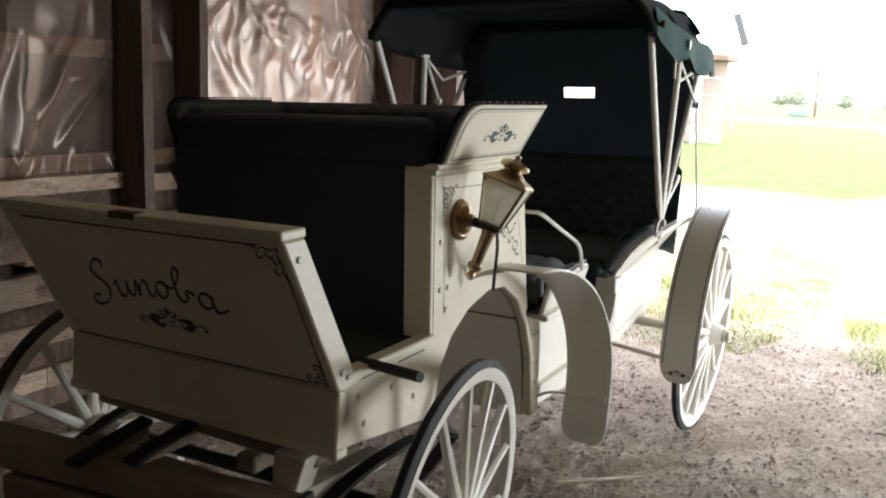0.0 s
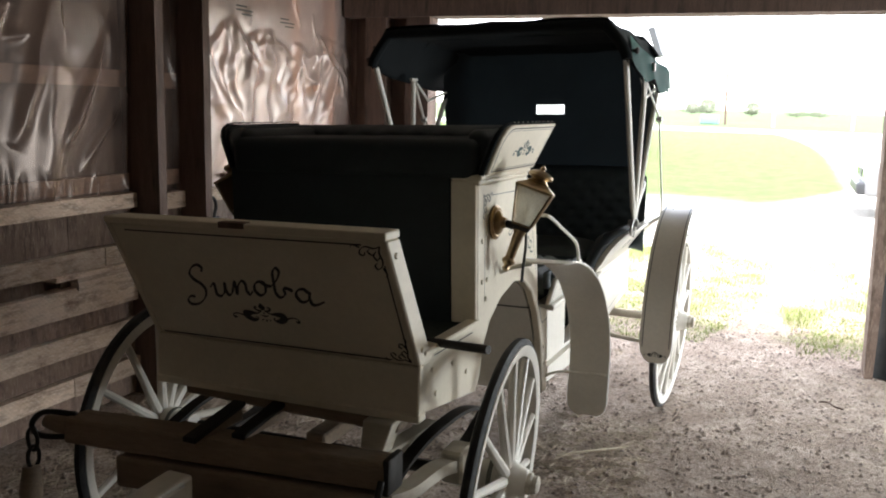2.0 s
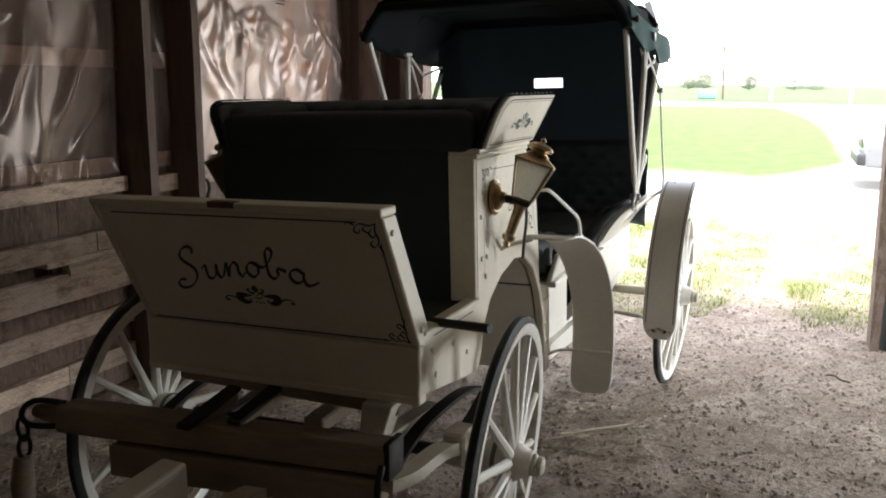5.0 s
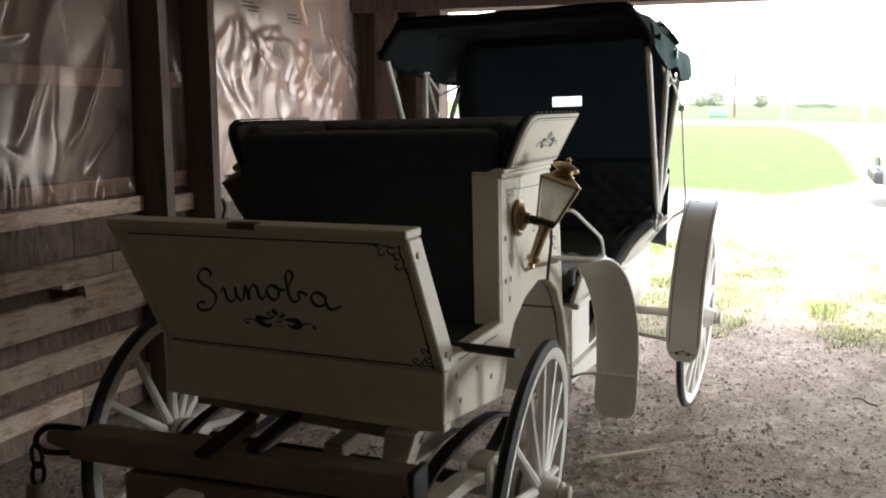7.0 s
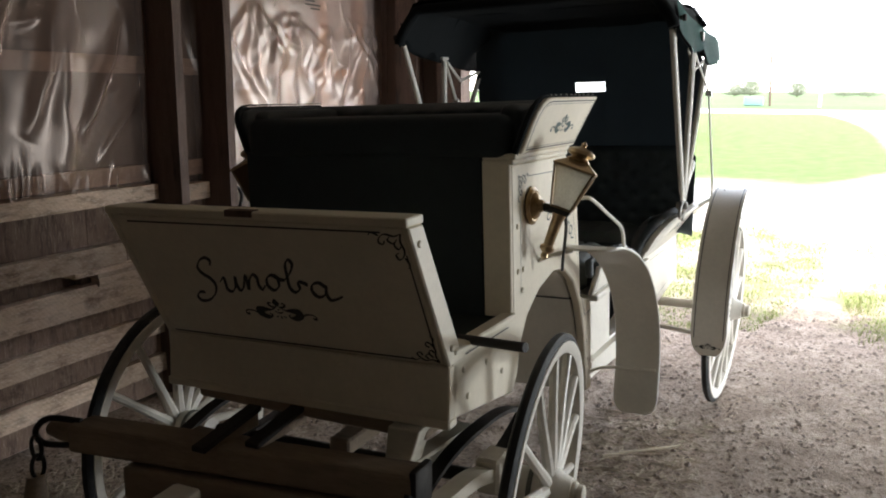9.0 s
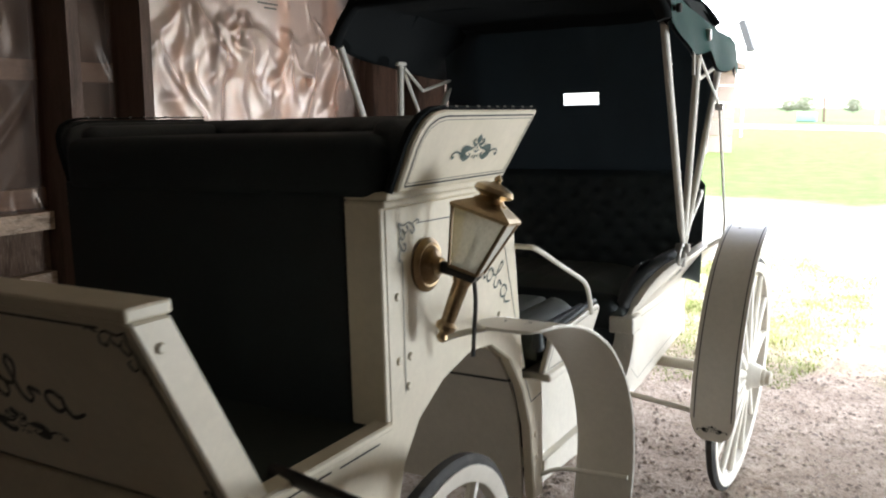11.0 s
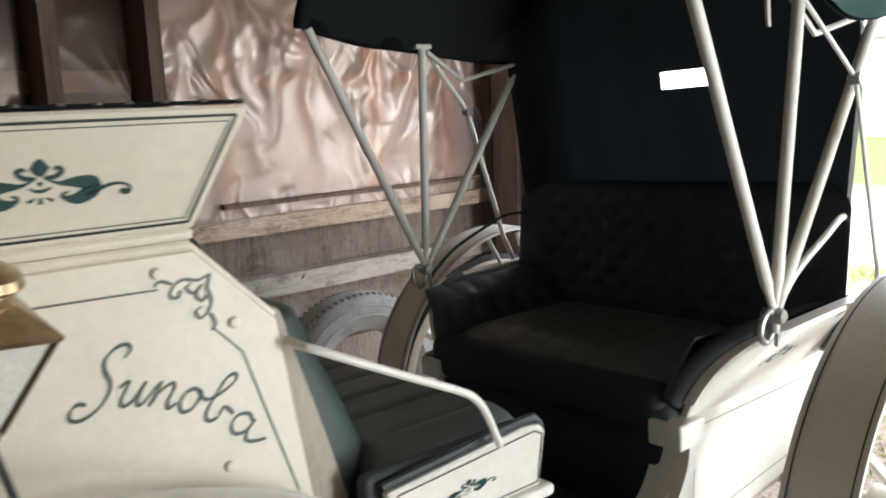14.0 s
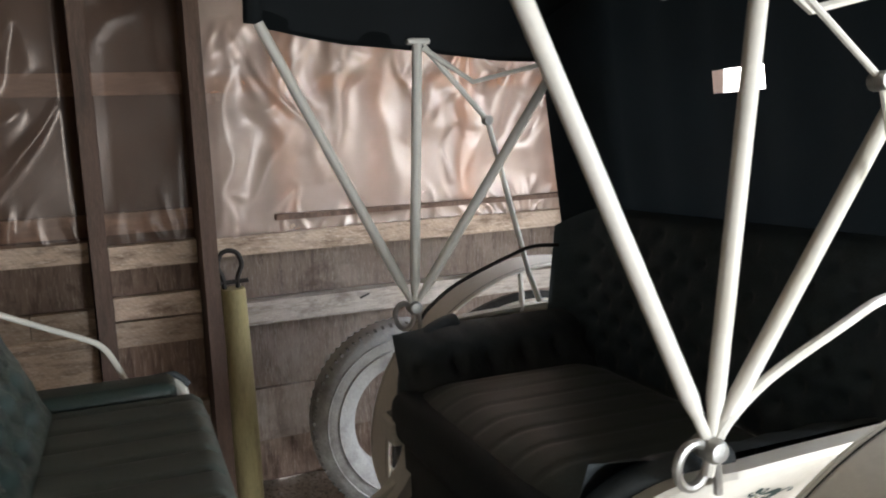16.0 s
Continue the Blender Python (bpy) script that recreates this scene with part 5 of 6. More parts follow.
for s in (1, -1):
    arc = curve_pts([(s * 0.615, v, z) for v, z in ((2.695, 1.046), (2.79, 1.040), (2.91, 1.013), (3.03, 0.967), (3.15, 0.895), (3.25, 0.795), (3.31, 0.68), (3.325, 0.55), (3.30, 0.42), (3.285, 0.335))], 5)
    n = len(arc)
    wd = [(0.45, 0.74, 0.89, 0.97)[i] if i < 4 else (1 if i < n - 4 else (0.97, 0.9, 0.75, 0.45)[i - n + 4]) for i in range(n)]
    front = body("front_fender", strip(arc, 0.078, 0.006, widths=wd), WHITE, "cream sheet-metal mudguard and step", True)
    for k in (-1, 1):
        body("fender_rim", tube([q + Vector((k * 0.078 * w, 0, 0)) for q, w in zip(arc, wd)], 0.0045, 6), WHITE, "", True, front)
    bm = bmesh.new()
    for m in (1, -1):
        for pts, h in (([(0.0, 0.0), (0.02, 0.03), (0.045, 0.03), (0.05, 0.008), (0.03, 0.004)], 0.0018), ([(0.0, 0.03), (0.012, 0.055), (0.0, 0.08)], 0.003), ([(0.01, -0.01), (0.03, -0.025), (0.02, -0.045)], 0.0016)):
            ribbon([(s * 0.615 + m * x, 2.80 + y) for x, y in smooth2(pts, 4)], lambda a, c, lift: Vector((a, c, 1.0475 - 1.1 * max(0, c - 2.74) ** 2 + lift)), h, bm=bm)
    body("fender_ornament", bm, FADED, "", False, front)
    body("fender_stay", tube(curve_pts([(s * 0.43, 3.23, 0.47), (s * 0.50, 3.26, 0.505), (s * 0.60, 3.295, 0.50), (s * 0.685, 3.305, 0.50)], 4), 0.009, 8, flat=0.6), WHITE, "", True, front)
    body("fender_stay", tube(curve_pts([(s * 0.455, 2.72, 1.00), (s * 0.50, 2.72, 1.02), (s * 0.56, 2.74, 1.035)], 4), 0.007, 8), WHITE, "", True, front)

# -- lamps on the box
AX = Vector((0.302, 0.175, 0.937)).normalized()


def lantern(s):
    base = Vector((0.542, 2.658, 1.141)) + AX * 0.022
    R3 = AX.to_track_quat("Z", "Y").to_matrix()
    out = (Vector((1, 0.25, 0)) - AX * AX.dot(Vector((1, 0.25, 0)))).normalized()
    side = AX.cross(out).normalized()
    M = (Matrix((out, side, AX)).transposed() @ Matrix.Diagonal((1.04, 1.04, 1.0))).to_4x4()
    M.translation = base
    F = Matrix.Diagonal((s, 1, 1, 1))
    cross = pose(0, 0, 0, 0, 0, 45)

    def put(name, bm, material, label="", parent=None, smooth=True):
        for vert in bm.verts:
            if vert.co.z > 0.134:
                vert.co.z = 0.134 + (vert.co.z - 0.134) * 0.74
        bm.transform(F @ M)
        return body(name, bm, material, label, smooth, parent)

    lamp = put("lantern", lathe([(0.0, -0.148), (0.006, -0.146), (0.012, -0.138), (0.009, -0.128), (0.020, -0.118), (0.021, -0.108), (0.014, -0.10), (0.0155, -0.06), (0.0165, -0.02), (0.020, -0.012), (0.022, 0.0)], Matrix.Identity(4), 20), BRASS, "brass carriage lamp with glass panes")

    def frame4(r0, h0, r1, h1, w):
        bm = bmesh.new()
        for k in range(4):
            a = math.pi / 2 * k + math.pi / 4
            d = Vector((math.cos(a), math.sin(a), 0))
            tube([d * r0 + Vector((0, 0, h0)), d * r1 + Vector((0, 0, h1))], w, 6, bm)
        for r, h in ((r0, h0), (r1, h1)):
            c = [Vector((math.cos(math.pi / 2 * k + math.pi / 4) * r, math.sin(math.pi / 2 * k + math.pi / 4) * r, h)) for k in range(4)]
            for k in range(4):
                tube([c[k], c[(k + 1) % 4]], w, 6, bm)
        return bm

    put("gallery", lathe([(0.0, -0.006), (0.034, -0.006), (0.04, 0.004), (0.038, 0.012), (0.0, 0.013)], cross, 4), IRON, "", lamp, False)
    put("lamp_frame", frame4(0.040, 0.012, 0.078, 0.132, 0.0038), BRONZE, "", lamp)
    for k in range(4):
        a0, a1 = math.pi / 2 * k + math.pi / 4, math.pi / 2 * (k + 1) + math.pi / 4
        bm = bmesh.new()
        q = []
        for h, r in ((0.014, 0.0395), (0.130, 0.0765)):
            q.append([Vector((math.cos(a) * r, math.sin(a) * r, h)) for a in (a0, a1)])
        bm.faces.new([bm.verts.new(x) for x in (q[0][0], q[0][1], q[1][1], q[1][0])])
        bmesh.ops.solidify(bm, geom=bm.faces, thickness=0.002)
        # far lamp's panes are opaque bronze, colouring in its dark look against the light
        pane = put("pane", bm, BRONZE if s < 0 else (REFLECTOR if (k == 1) else GLASS), "frosted glass pane", lamp, False)
        pane.visible_shadow = False
    bm = lathe([(0.083, 0.128), (0.085, 0.134), (0.075, 0.142), (0.045, 0.160), (0.034, 0.168)], pose(0, 0, 0, 0, 0, 45), 4)
    put("lamp_roof", bm, BRASS, "", lamp, False)
    put("lamp_chimney", lathe([(0.032, 0.158), (0.034, 0.166), (0.026, 0.172), (0.024, 0.178), (0.036, 0.184), (0.040, 0.192), (0.036, 0.204), (0.022, 0.213), (0.010, 0.216), (0.006, 0.222), (0.009, 0.228), (0.004, 0.236), (0.0, 0.242)], Matrix.Identity(4), 22), BRASS, "", lamp)
    bm = lathe([(0.0, 0.0), (0.055, 0.0), (0.057, 0.006), (0.046, 0.013), (0.041, 0.012), (0.034, 0.022), (0.020, 0.028), (0.016, 0.04), (0.0, 0.042)], Matrix.Translation((0.461, 2.657, 1.178)) @ pose(0, 0, 0, 0, 90, 0), 28)
    bm.transform(F)
    body("rosette", bm, BRASS, "", True, lamp)
    bm = tube([(0.485, 2.658, 1.178), (0.515, 2.660, 1.172), (0.545, 2.664, 1.164)], 0.013, 10)
    bm.transform(F)
    body("lamp_arm", bm, IRON, "", True, lamp)
    bm = lathe([(0.0, 0.0), (0.010, 0.0), (0.010, 0.06), (0.0, 0.062)], M @ Matrix.Translation((0, 0, 0.02)), 10)
    bm.transform(F)
    body("candle", bm, CANDLE, "", True, lamp)
    bm = tube(curve_pts([(0.556, 2.688, 1.150), (0.553, 2.700, 1.10), (0.540, 2.715, 1.03), (0.533, 2.722, 0.975)], 4), 0.005, 6)
    bm.transform(F)
    body("lamp_cable", bm, RUBBER, "black cable", True, lamp)


def glass(name, tint, rough, clear):
    m = bpy.data.materials.new(name)
    m.use_nodes = True
    n, l = m.node_tree.nodes, m.node_tree.links
    b = n["Principled BSDF"]
    b.inputs["Base Color"].default_value = (*tint, 1)
    b.inputs["Roughness"].default_value = rough
    t = n.new("ShaderNodeBsdfTransparent")
    t.inputs["Color"].default_value = (*[min(1, c + 0.2) for c in tint], 1)
    mx = n.new("ShaderNodeMixShader")
    nz = n.new("ShaderNodeTexNoise")
    nz.inputs["Scale"].default_value = 18
    r = n.new("ShaderNodeMapRange")
    r.inputs["To Min"].default_value, r.inputs["To Max"].default_value = clear - 0.15, clear + 0.15
    l.new(nz.outputs["Fac"], r.inputs["Value"])
    l.new(r.outputs[0], mx.inputs["Fac"])
    l.new(b.outputs[0], mx.inputs[1])
    l.new(t.outputs[0], mx.inputs[2])
    l.new(mx.outputs[0], n["Material Output"].inputs["Surface"])
    return m


GLASS = glass("dusty_glass", (0.80, 0.78, 0.72), 0.3, 0.24)
REFLECTOR = mat("brass_reflector", (0.75, 0.62, 0.25), 0.18, metal=1.0, scale=6, vary=0.1, bump=0.05)
CANDLE = mat("candle_sleeve", (0.7, 0.66, 0.55), 0.5)
lantern(1)
lantern(-1)

# -- undercarriage
under = lambda name, bm, material, label="", smooth=False: part(name, bm, material, carriage, label, smooth)
under("front_axle", tube([(-0.60, 2.34, 0.43), (0.50, 2.415, 0.43)], 0.022, 10), IRON, "", True)
under("rear_axle", tube([(-0.70, 4.57, 0.47), (0.72, 4.56, 0.47)], 0.022, 10), WHITEWOOD, "", True)
under("reach", block(-0.09, -0.02, 2.3, 4.45, 0.46, 0.51, 0.006), OLDWOOD)
for s, x in ((1, 0.33), (-1, -0.46)):
    for zc, sg in ((0.56, 1), (0.48, -1)):
        arc = curve_pts([(x + 0.01, 2.02, 0.52), (x + 0.02, 2.2, 0.52 + sg * 0.06), (x + 0.03, 2.38, 0.52 + sg * 0.075), (x + 0.035, 2.56, 0.52 + sg * 0.06), (x + 0.04, 2.74, 0.52)], 5)
        under("leaf_spring", strip(arc, 0.02, 0.012), IRON, "dark iron leaf spring", True)
    for zc, sg in ((0.56, 1), (0.48, -1)):
        arc = curve_pts([(s * 0.42, 4.1, 0.53), (s * 0.42, 4.3, 0.53 + sg * 0.05), (s * 0.42, 4.46, 0.53 + sg * 0.06), (s * 0.42, 4.62, 0.53 + sg * 0.05), (s * 0.42, 4.85, 0.53)], 5)
        under("rear_spring", strip(arc, 0.02, 0.016), WHITEWOOD, "worn white leaf spring", True)
under("spring_block", block(-0.40, 0.335, 2.10, 2.18, 0.655, 0.702, 0.008), OLDWOOD)
for x in (0.245,):
    post_bm = bmesh.new()
    lo = [(x - 0.01, 0.555), (x + 0.05, 0.555), (x + 0.095, 0.70), (x + 0.005, 0.70)]
    front, back = [post_bm.verts.new((u, 2.055, z)) for u, z in lo], [post_bm.verts.new((u, 2.13, z)) for u, z in lo]
    post_bm.faces.new(front), post_bm.faces.new(back[::-1])
    for k in range(4):
        post_bm.faces.new((front[k], front[(k + 1) % 4], back[(k + 1) % 4], back[k]))
    bmesh.ops.recalc_face_normals(post_bm, faces=post_bm.faces)
    under("spring_post", bevel(post_bm, 0.005), WHITEWOOD, "worn white slanted post")
under("spring_bar", block(-0.46, 0.30, 2.07, 2.13, 0.50, 0.552, 0.008), OLDWOOD)
for x in (0.26,):
    under("futchel", prism([(1.99, 0.555), (2.45, 0.52), (2.45, 0.57), (1.99, 0.61)], x, x + 0.06, 0.006), WHITEWOOD)

# ---- hitch and things in the barn ----
hitch = thing("hitch_bar", (-0.12, 1.9, 0.5), "weathered wooden hitch beams with black iron fittings", "hitch bar")
skew = lambda u, v, z: (u, v + (u + 0.12) * 0.137, z)
part("evener", prism([(1.871, 0.562), (1.964, 0.557), (1.968, 0.638), (1.874, 0.642)], -0.60, 0.385, 0.010, 2, flare=skew), OLDWOOD, hitch)
part("under_beam", prism([(1.862, 0.46), (1.96, 0.46), (1.96, 0.552), (1.862, 0.552)], -0.42, 0.35, 0.008, 2, flare=skew), OLDWOOD, hitch)
part("tip", tube([(-0.59, 1.855, 0.60), (-0.66, 1.842, 0.60), (-0.70, 1.84, 0.60)], 0.032, 10, taper=[1, 0.85, 0.6]), OLDWOOD, hitch, smooth=True)
for x, y in ((-0.156, 1.82), (-0.055, 1.90)):
    part("iron_plate", prism([(y, 0.642), (y + 0.23, 0.675), (y + 0.23, 0.69), (y, 0.658)], x - 0.022, x + 0.022, 0.003), IRON, hitch, "black iron plate")
    part("plate_wedge", prism([(y + 0.02, 0.636), (y + 0.22, 0.636), (y + 0.22, 0.674), (y + 0.02, 0.645)], x - 0.018, x + 0.018, 0.003), OLDWOOD, hitch)
part("end_strap", block(0.368, 0.39, 1.94, 2.03, 0.548, 0.652, 0.008, 2), IRON, hitch, "black iron clip", smooth=True)
part("hook", tube(curve_pts([(0.376, 1.925, 0.60), (0.38, 1.895, 0.56), (0.378, 1.885, 0.50), (0.355, 1.89, 0.475), (0.34, 1.90, 0.51)], 4), 0.010, 8), IRON, hitch, "black iron hook", smooth=True)
part("left_loop", tube(curve_pts([(-0.58, 1.84, 0.642), (-0.68, 1.82, 0.64), (-0.725, 1.81, 0.60), (-0.70, 1.815, 0.565), (-0.60, 1.84, 0.57)], 5), 0.009, 8), IRON, hitch, "black iron loop", smooth=True)
for k, (z, a) in enumerate(((0.555, 0), (0.50, 90))):
    part("chain_link", tube([(-0.715 + 0.020 * math.cos(t) * math.cos(radians(a)), 1.80 + 0.020 * math.cos(t) * math.sin(radians(a)), z + 0.034 * math.sin(t)) for t in [2 * math.pi * i / 16 for i in range(16)]], 0.006, 6, closed=True), IRON, hitch, "iron chain link", smooth=True)
part("singletree_end", tube([(-0.715, 1.79, 0.475), (-0.71, 1.78, 0.40), (-0.705, 1.775, 0.33)], 0.034, 12, taper=[0.7, 1, 0.85]), OLDWOOD, hitch, "worn wooden bar end", smooth=True)
part("iron_ball", lathe([(0.0, -0.03), (0.02, -0.024), (0.03, 0), (0.02, 0.024), (0.012, 0.03), (0.012, 0.05)], Matrix.Translation((-0.705, 1.775, 0.29)), 14), IRON, hitch, smooth=True)
pole = thing("carriage_pole", (-0.1, 1.3, 0.5), "worn white wooden pole bolted under the hitch bar", "pole")
part("pole_beam", prism([(0.55, 0.45), (1.74, 0.50), (1.74, 0.605), (0.55, 0.555)], -0.155, -0.075, 0.010, 2), WHITE, pole)
part("pole_plate", prism([(1.40, 0.495), (1.70, 0.51), (1.70, 0.595), (1.40, 0.58)], -0.075, -0.067, 0.003), WHITE, pole)
part("bolt_head", lathe([(0.0, 0.012), (0.012, 0.010), (0.016, 0.0), (0.02, -0.002)], Matrix.Translation((-0.065, 1.57, 0.55)) @ pose(0, 0, 0, 0, 90, 0), 6), STEEL, pole)
part("brace", strip(curve_pts([(0.03, 1.90, 0.47), (0.0, 1.80, 0.465), (-0.005, 1.66, 0.45), (0.01, 1.5, 0.43), (0.01, 1.2, 0.41)], 5), 0.03, 0.045), WHITEWOOD, pole, "curved white wooden brace", smooth=True)
for x0, x1, y1 in ((0.36, 0.44, 2.36),):
    part("spring_brace", strip(curve_pts([(0.37, 1.95, 0.535), (0.40, 2.04, 0.53), (0.42, 2.2, 0.53), (0.45, 2.34, 0.50)], 5), 0.025, 0.035), WHITEWOOD, hitch, "worn white brace", smooth=True)
part("brace_block", block(0.40, 0.47, 2.26, 2.36, 0.46, 0.56, 0.008), WHITEWOOD, hitch)

# wooden post with a clevis, leaning by the stud
post = thing("round_post", (-1.655, 3.865, 0), "yellowish round wooden post with iron clevis against the wall", "post")
part("shaft", lathe([(0.0, 0.005), (0.052, 0.005), (0.054, 0.3), (0.053, 0.6), (0.050, 0.86), (0.046, 0.868), (0.0, 0.868)], Matrix.Translation((-1.668, 3.872, 0)) @ pose(0, 0, 0, 0.6, -0.8, 0), 20), LOG, post, smooth=True)
cl = part("clevis", tube(curve_pts([(-1.682, 3.835, 0.862), (-1.682, 3.832, 0.91), (-1.682, 3.815, 0.955), (-1.682, 3.83, 1.0), (-1.682, 3.86, 1.012), (-1.682, 3.892, 0.998), (-1.682, 3.905, 0.955), (-1.682, 3.888, 0.91), (-1.682, 3.886, 0.862)], 4), 0.0095, 8), IRON, post, "rusty iron clevis", smooth=True)
part("clevis_pin", tube([(-1.682, 3.815, 0.89), (-1.682, 3.925, 0.893)], 0.009, 8), IRON, cl, smooth=True)

# car tyre standing against the wall
tyre = thing("tyre", (-1.34, 4.43, 0), "dusty grey car tyre leaning upright near the wall", "tyre")
TM = Matrix.Translation((-1.345, 4.43, 0.374)) @ pose(0, 0, 0, 0, -6, -8) @ Matrix.Scale(0.915, 4)
prof = [(0.07, 0.235), (0.085, 0.25), (0.105, 0.29), (0.112, 0.325), (0.105, 0.365), (0.085, 0.392), (0.05, 0.402), (0.0, 0.405), (-0.05, 0.402), (-0.085, 0.392), (-0.105, 0.365), (-0.112, 0.325), (-0.105, 0.29), (-0.085, 0.25), (-0.07, 0.235), (-0.06, 0.255), (-0.08, 0.325), (0.08, 0.325), (0.06, 0.255)]
bm = bmesh.new()
rows = [[bm.verts.new((u, r * math.cos(2 * math.pi * k / 56), r * math.sin(2 * math.pi * k / 56))) for u, r in prof] for k in range(56)]
for k in range(56):
    a, b = rows[k], rows[(k + 1) % 56]
    for i in range(len(prof)):
        bm.faces.new((a[i], a[(i + 1) % len(prof)], b[(i + 1) % len(prof)], b[i]))
part("casing", bm, TYRE, tyre, smooth=True, m=TM)
bm = bmesh.new()
for k in range(76):
    a = 2 * math.pi * k / 76
    for u0, u1, sh in ((0.050, 0.086, 0), (-0.086, -0.050, 0), (-0.045, 0.045, 0.5)):
        aa = a + sh * 2 * math.pi / 76
        q = []
        for r in (0.390, 0.4005):
            for u, d in ((u0, -0.013), (u1, -0.013), (u1, 0.013), (u0, 0.013)):
                rr = r - (0.022 if abs(u) > 0.1 else 0)
                q.append(bm.verts.new((u, rr * math.cos(aa + d), rr * math.sin(aa + d))))
        for f in ((4, 5, 6, 7), (0, 1, 5, 4), (1, 2, 6, 5), (2, 3, 7, 6), (3, 0, 4, 7)):
            bm.faces.new([q[i] for i in f])
part("tread", bm, TREAD, tyre, m=TM)
for r, u in ((0.30, 0.113), (0.345, 0.113)):
    part("sidewall_ring", tube([(u - 0.003, r * math.cos(2 * math.pi * k / 48), r * math.sin(2 * math.pi * k / 48)) for k in range(48)], 0.004, 6, closed=True), TYRE, tyre, smooth=True, m=TM)


# straw, chips and stones on the floor
def scatter(name, material, n, area, make, label, category):
    bm = bmesh.new()
    for _ in range(n):
        x, y = random.uniform(*area[0]), random.uniform(*area[1])
        make(bm, x, y)
    me = bpy.data.meshes.new(name)
    bm.to_mesh(me)
    bm.free()
    me.materials.append(material)
    return tagged(new(name, me), label, category, kind="stuff")


def straw(bm, x, y):
    a, l, w = random.uniform(0, math.pi), random.uniform(0.015, 0.08), random.uniform(0.0009, 0.002)
    z = lay(x, y)
    d, s = Vector((math.cos(a), math.sin(a), random.uniform(-0.12, 0.12))) * l / 2, Vector((-math.sin(a), math.cos(a), 0)) * w
    c = Vector((x, y, z + 0.005))
    up = Vector((0, 0, w))
    q = [bm.verts.new(v) for v in (c - d - s, c - d + s, c - d + up, c + d - s, c + d + s, c + d + up)]
    for f in ((0, 1, 4, 3), (1, 2, 5, 4), (2, 0, 3, 5)):
        bm.faces.new([q[i] for i in f])


def clod(bm, x, y):
    pebble(bm, x, y, random.uniform(0.004, 0.012))


def pebble(bm, x, y, size=None):
    r = size or random.uniform(0.0025, 0.0095) * random.choice((1, 1, 1, 1.8))
    z = lay(x, y)
    top = bm.verts.new((x + random.uniform(-r, r) * 0.3, y, z + r * random.uniform(0.6, 1.1)))
    k = random.uniform(0, 6)
    ring = [bm.verts.new((x + r * math.cos(k + 1.05 * i) * random.uniform(0.7, 1.2), y + r * math.sin(k + 1.05 * i) * random.uniform(0.7, 1.2), z + r * 0.15)) for i in range(6)]
    for i in range(6):
        bm.faces.new((ring[i], ring[(i + 1) % 6], top))


STRAW = mat("dry_straw", (0.50, 0.42, 0.31), 0.8, scale=3, vary=0.3, bump=0)
STONES = mat("dirt_crumbs", (0.26, 0.205, 0.17), 0.9, scale=30, vary=0.45, bump=0.3)
scatter("straw", STRAW, 2600, ((-1.7, 2.4), (1.6, 5.6)), straw, "dry straw stalks scattered on the dirt floor", "straw")
scatter("straw", STRAW, 700, ((0.25, 0.8), (3.3, 4.2)), straw, "dry straw gathered on the dirt beside the carriage", "straw")
scatter("straw", STRAW, 900, ((-1.65, -0.8), (1.6, 3.6)), straw, "dry straw gathered along the plank wall", "straw")
scatter("dirt_crumbs", STONES, 13000, ((-1.7, 2.6), (1.2, 6.6)), pebble, "brown crumbs and small stones on the dirt floor", "stones")
CLODS = mat("dark_clods", (0.24, 0.19, 0.155), 0.95, scale=18, vary=0.5, bump=0.5)
CHAFF = mat("pale_chaff", (0.55, 0.48, 0.40), 0.9, scale=30, vary=0.3, bump=0)
scatter("chaff", CHAFF, 7000, ((-1.7, 2.6), (1.2, 6.4)), lambda bm, x, y: pebble(bm, x, y, random.uniform(0.0015, 0.0045)), "pale chaff and grit on the dirt floor", "chaff")
scatter("dirt_clods", CLODS, 1800, ((-1.7, 2.6), (1.2, 6.2)), clod, "dark trodden clods of dirt on the barn floor", "dirt clods")
stick = thing("stick", (0.64, 3.75, 0), "dry pale stick lying on the dirt floor", "stick")
part("stem", tube(curve_pts([(0.42, 3.60, 0.012), (0.55, 3.70, 0.02), (0.64, 3.78, 0.018), (0.70, 3.83, 0.02)], 5), 0.006, 6), STRAW, stick, smooth=True)

twig = thing("twig", (1.6, 4.89, 0), "dark broken twig lying on the dirt floor", "twig")
part("stem", tube(curve_pts([(1.545, 4.945, 0.012), (1.58, 4.925, 0.022), (1.61, 4.88, 0.018), (1.655, 4.865, 0.014)], 4), 0.0045, 6), STUD, twig, smooth=True)
part("side_shoot", tube([(1.585, 4.915, 0.022), (1.60, 4.945, 0.035), (1.595, 4.965, 0.03)], 0.003, 6), STUD, twig, smooth=True)

# ---- yard ----
GRASS = mat("grass_blades", (0.23, 0.285, 0.09), 0.6, scale=0.8, vary=0.5, bump=0, spec=0.3)
DRYGRASS = mat("dry_grass_blades", (0.38, 0.36, 0.18), 0.7, scale=0.8, vary=0.3, bump=0, spec=0.3)


def blade(bm, x, y, h):
    a, lean = random.uniform(0, 6.28), random.uniform(0.1, 0.6)
    w = random.uniform(0.0015, 0.0035)
    s = Vector((-math.sin(a), math.cos(a), 0)) * w
    d = Vector((math.cos(a) * lean, math.sin(a) * lean, 1))
    b = Vector((x, y, lay(x, y) - 0.005))
    q = [bm.verts.new(v) for v in (b - s, b + s, b + d * h * 0.55 + s * 0.8, b + d * h * 0.55 - s * 0.8, b + Vector((d.x * 1.6, d.y * 1.6, 0.95)) * h)]
    bm.faces.new(q[:4])
    bm.faces.new((q[3], q[2], q[4]))


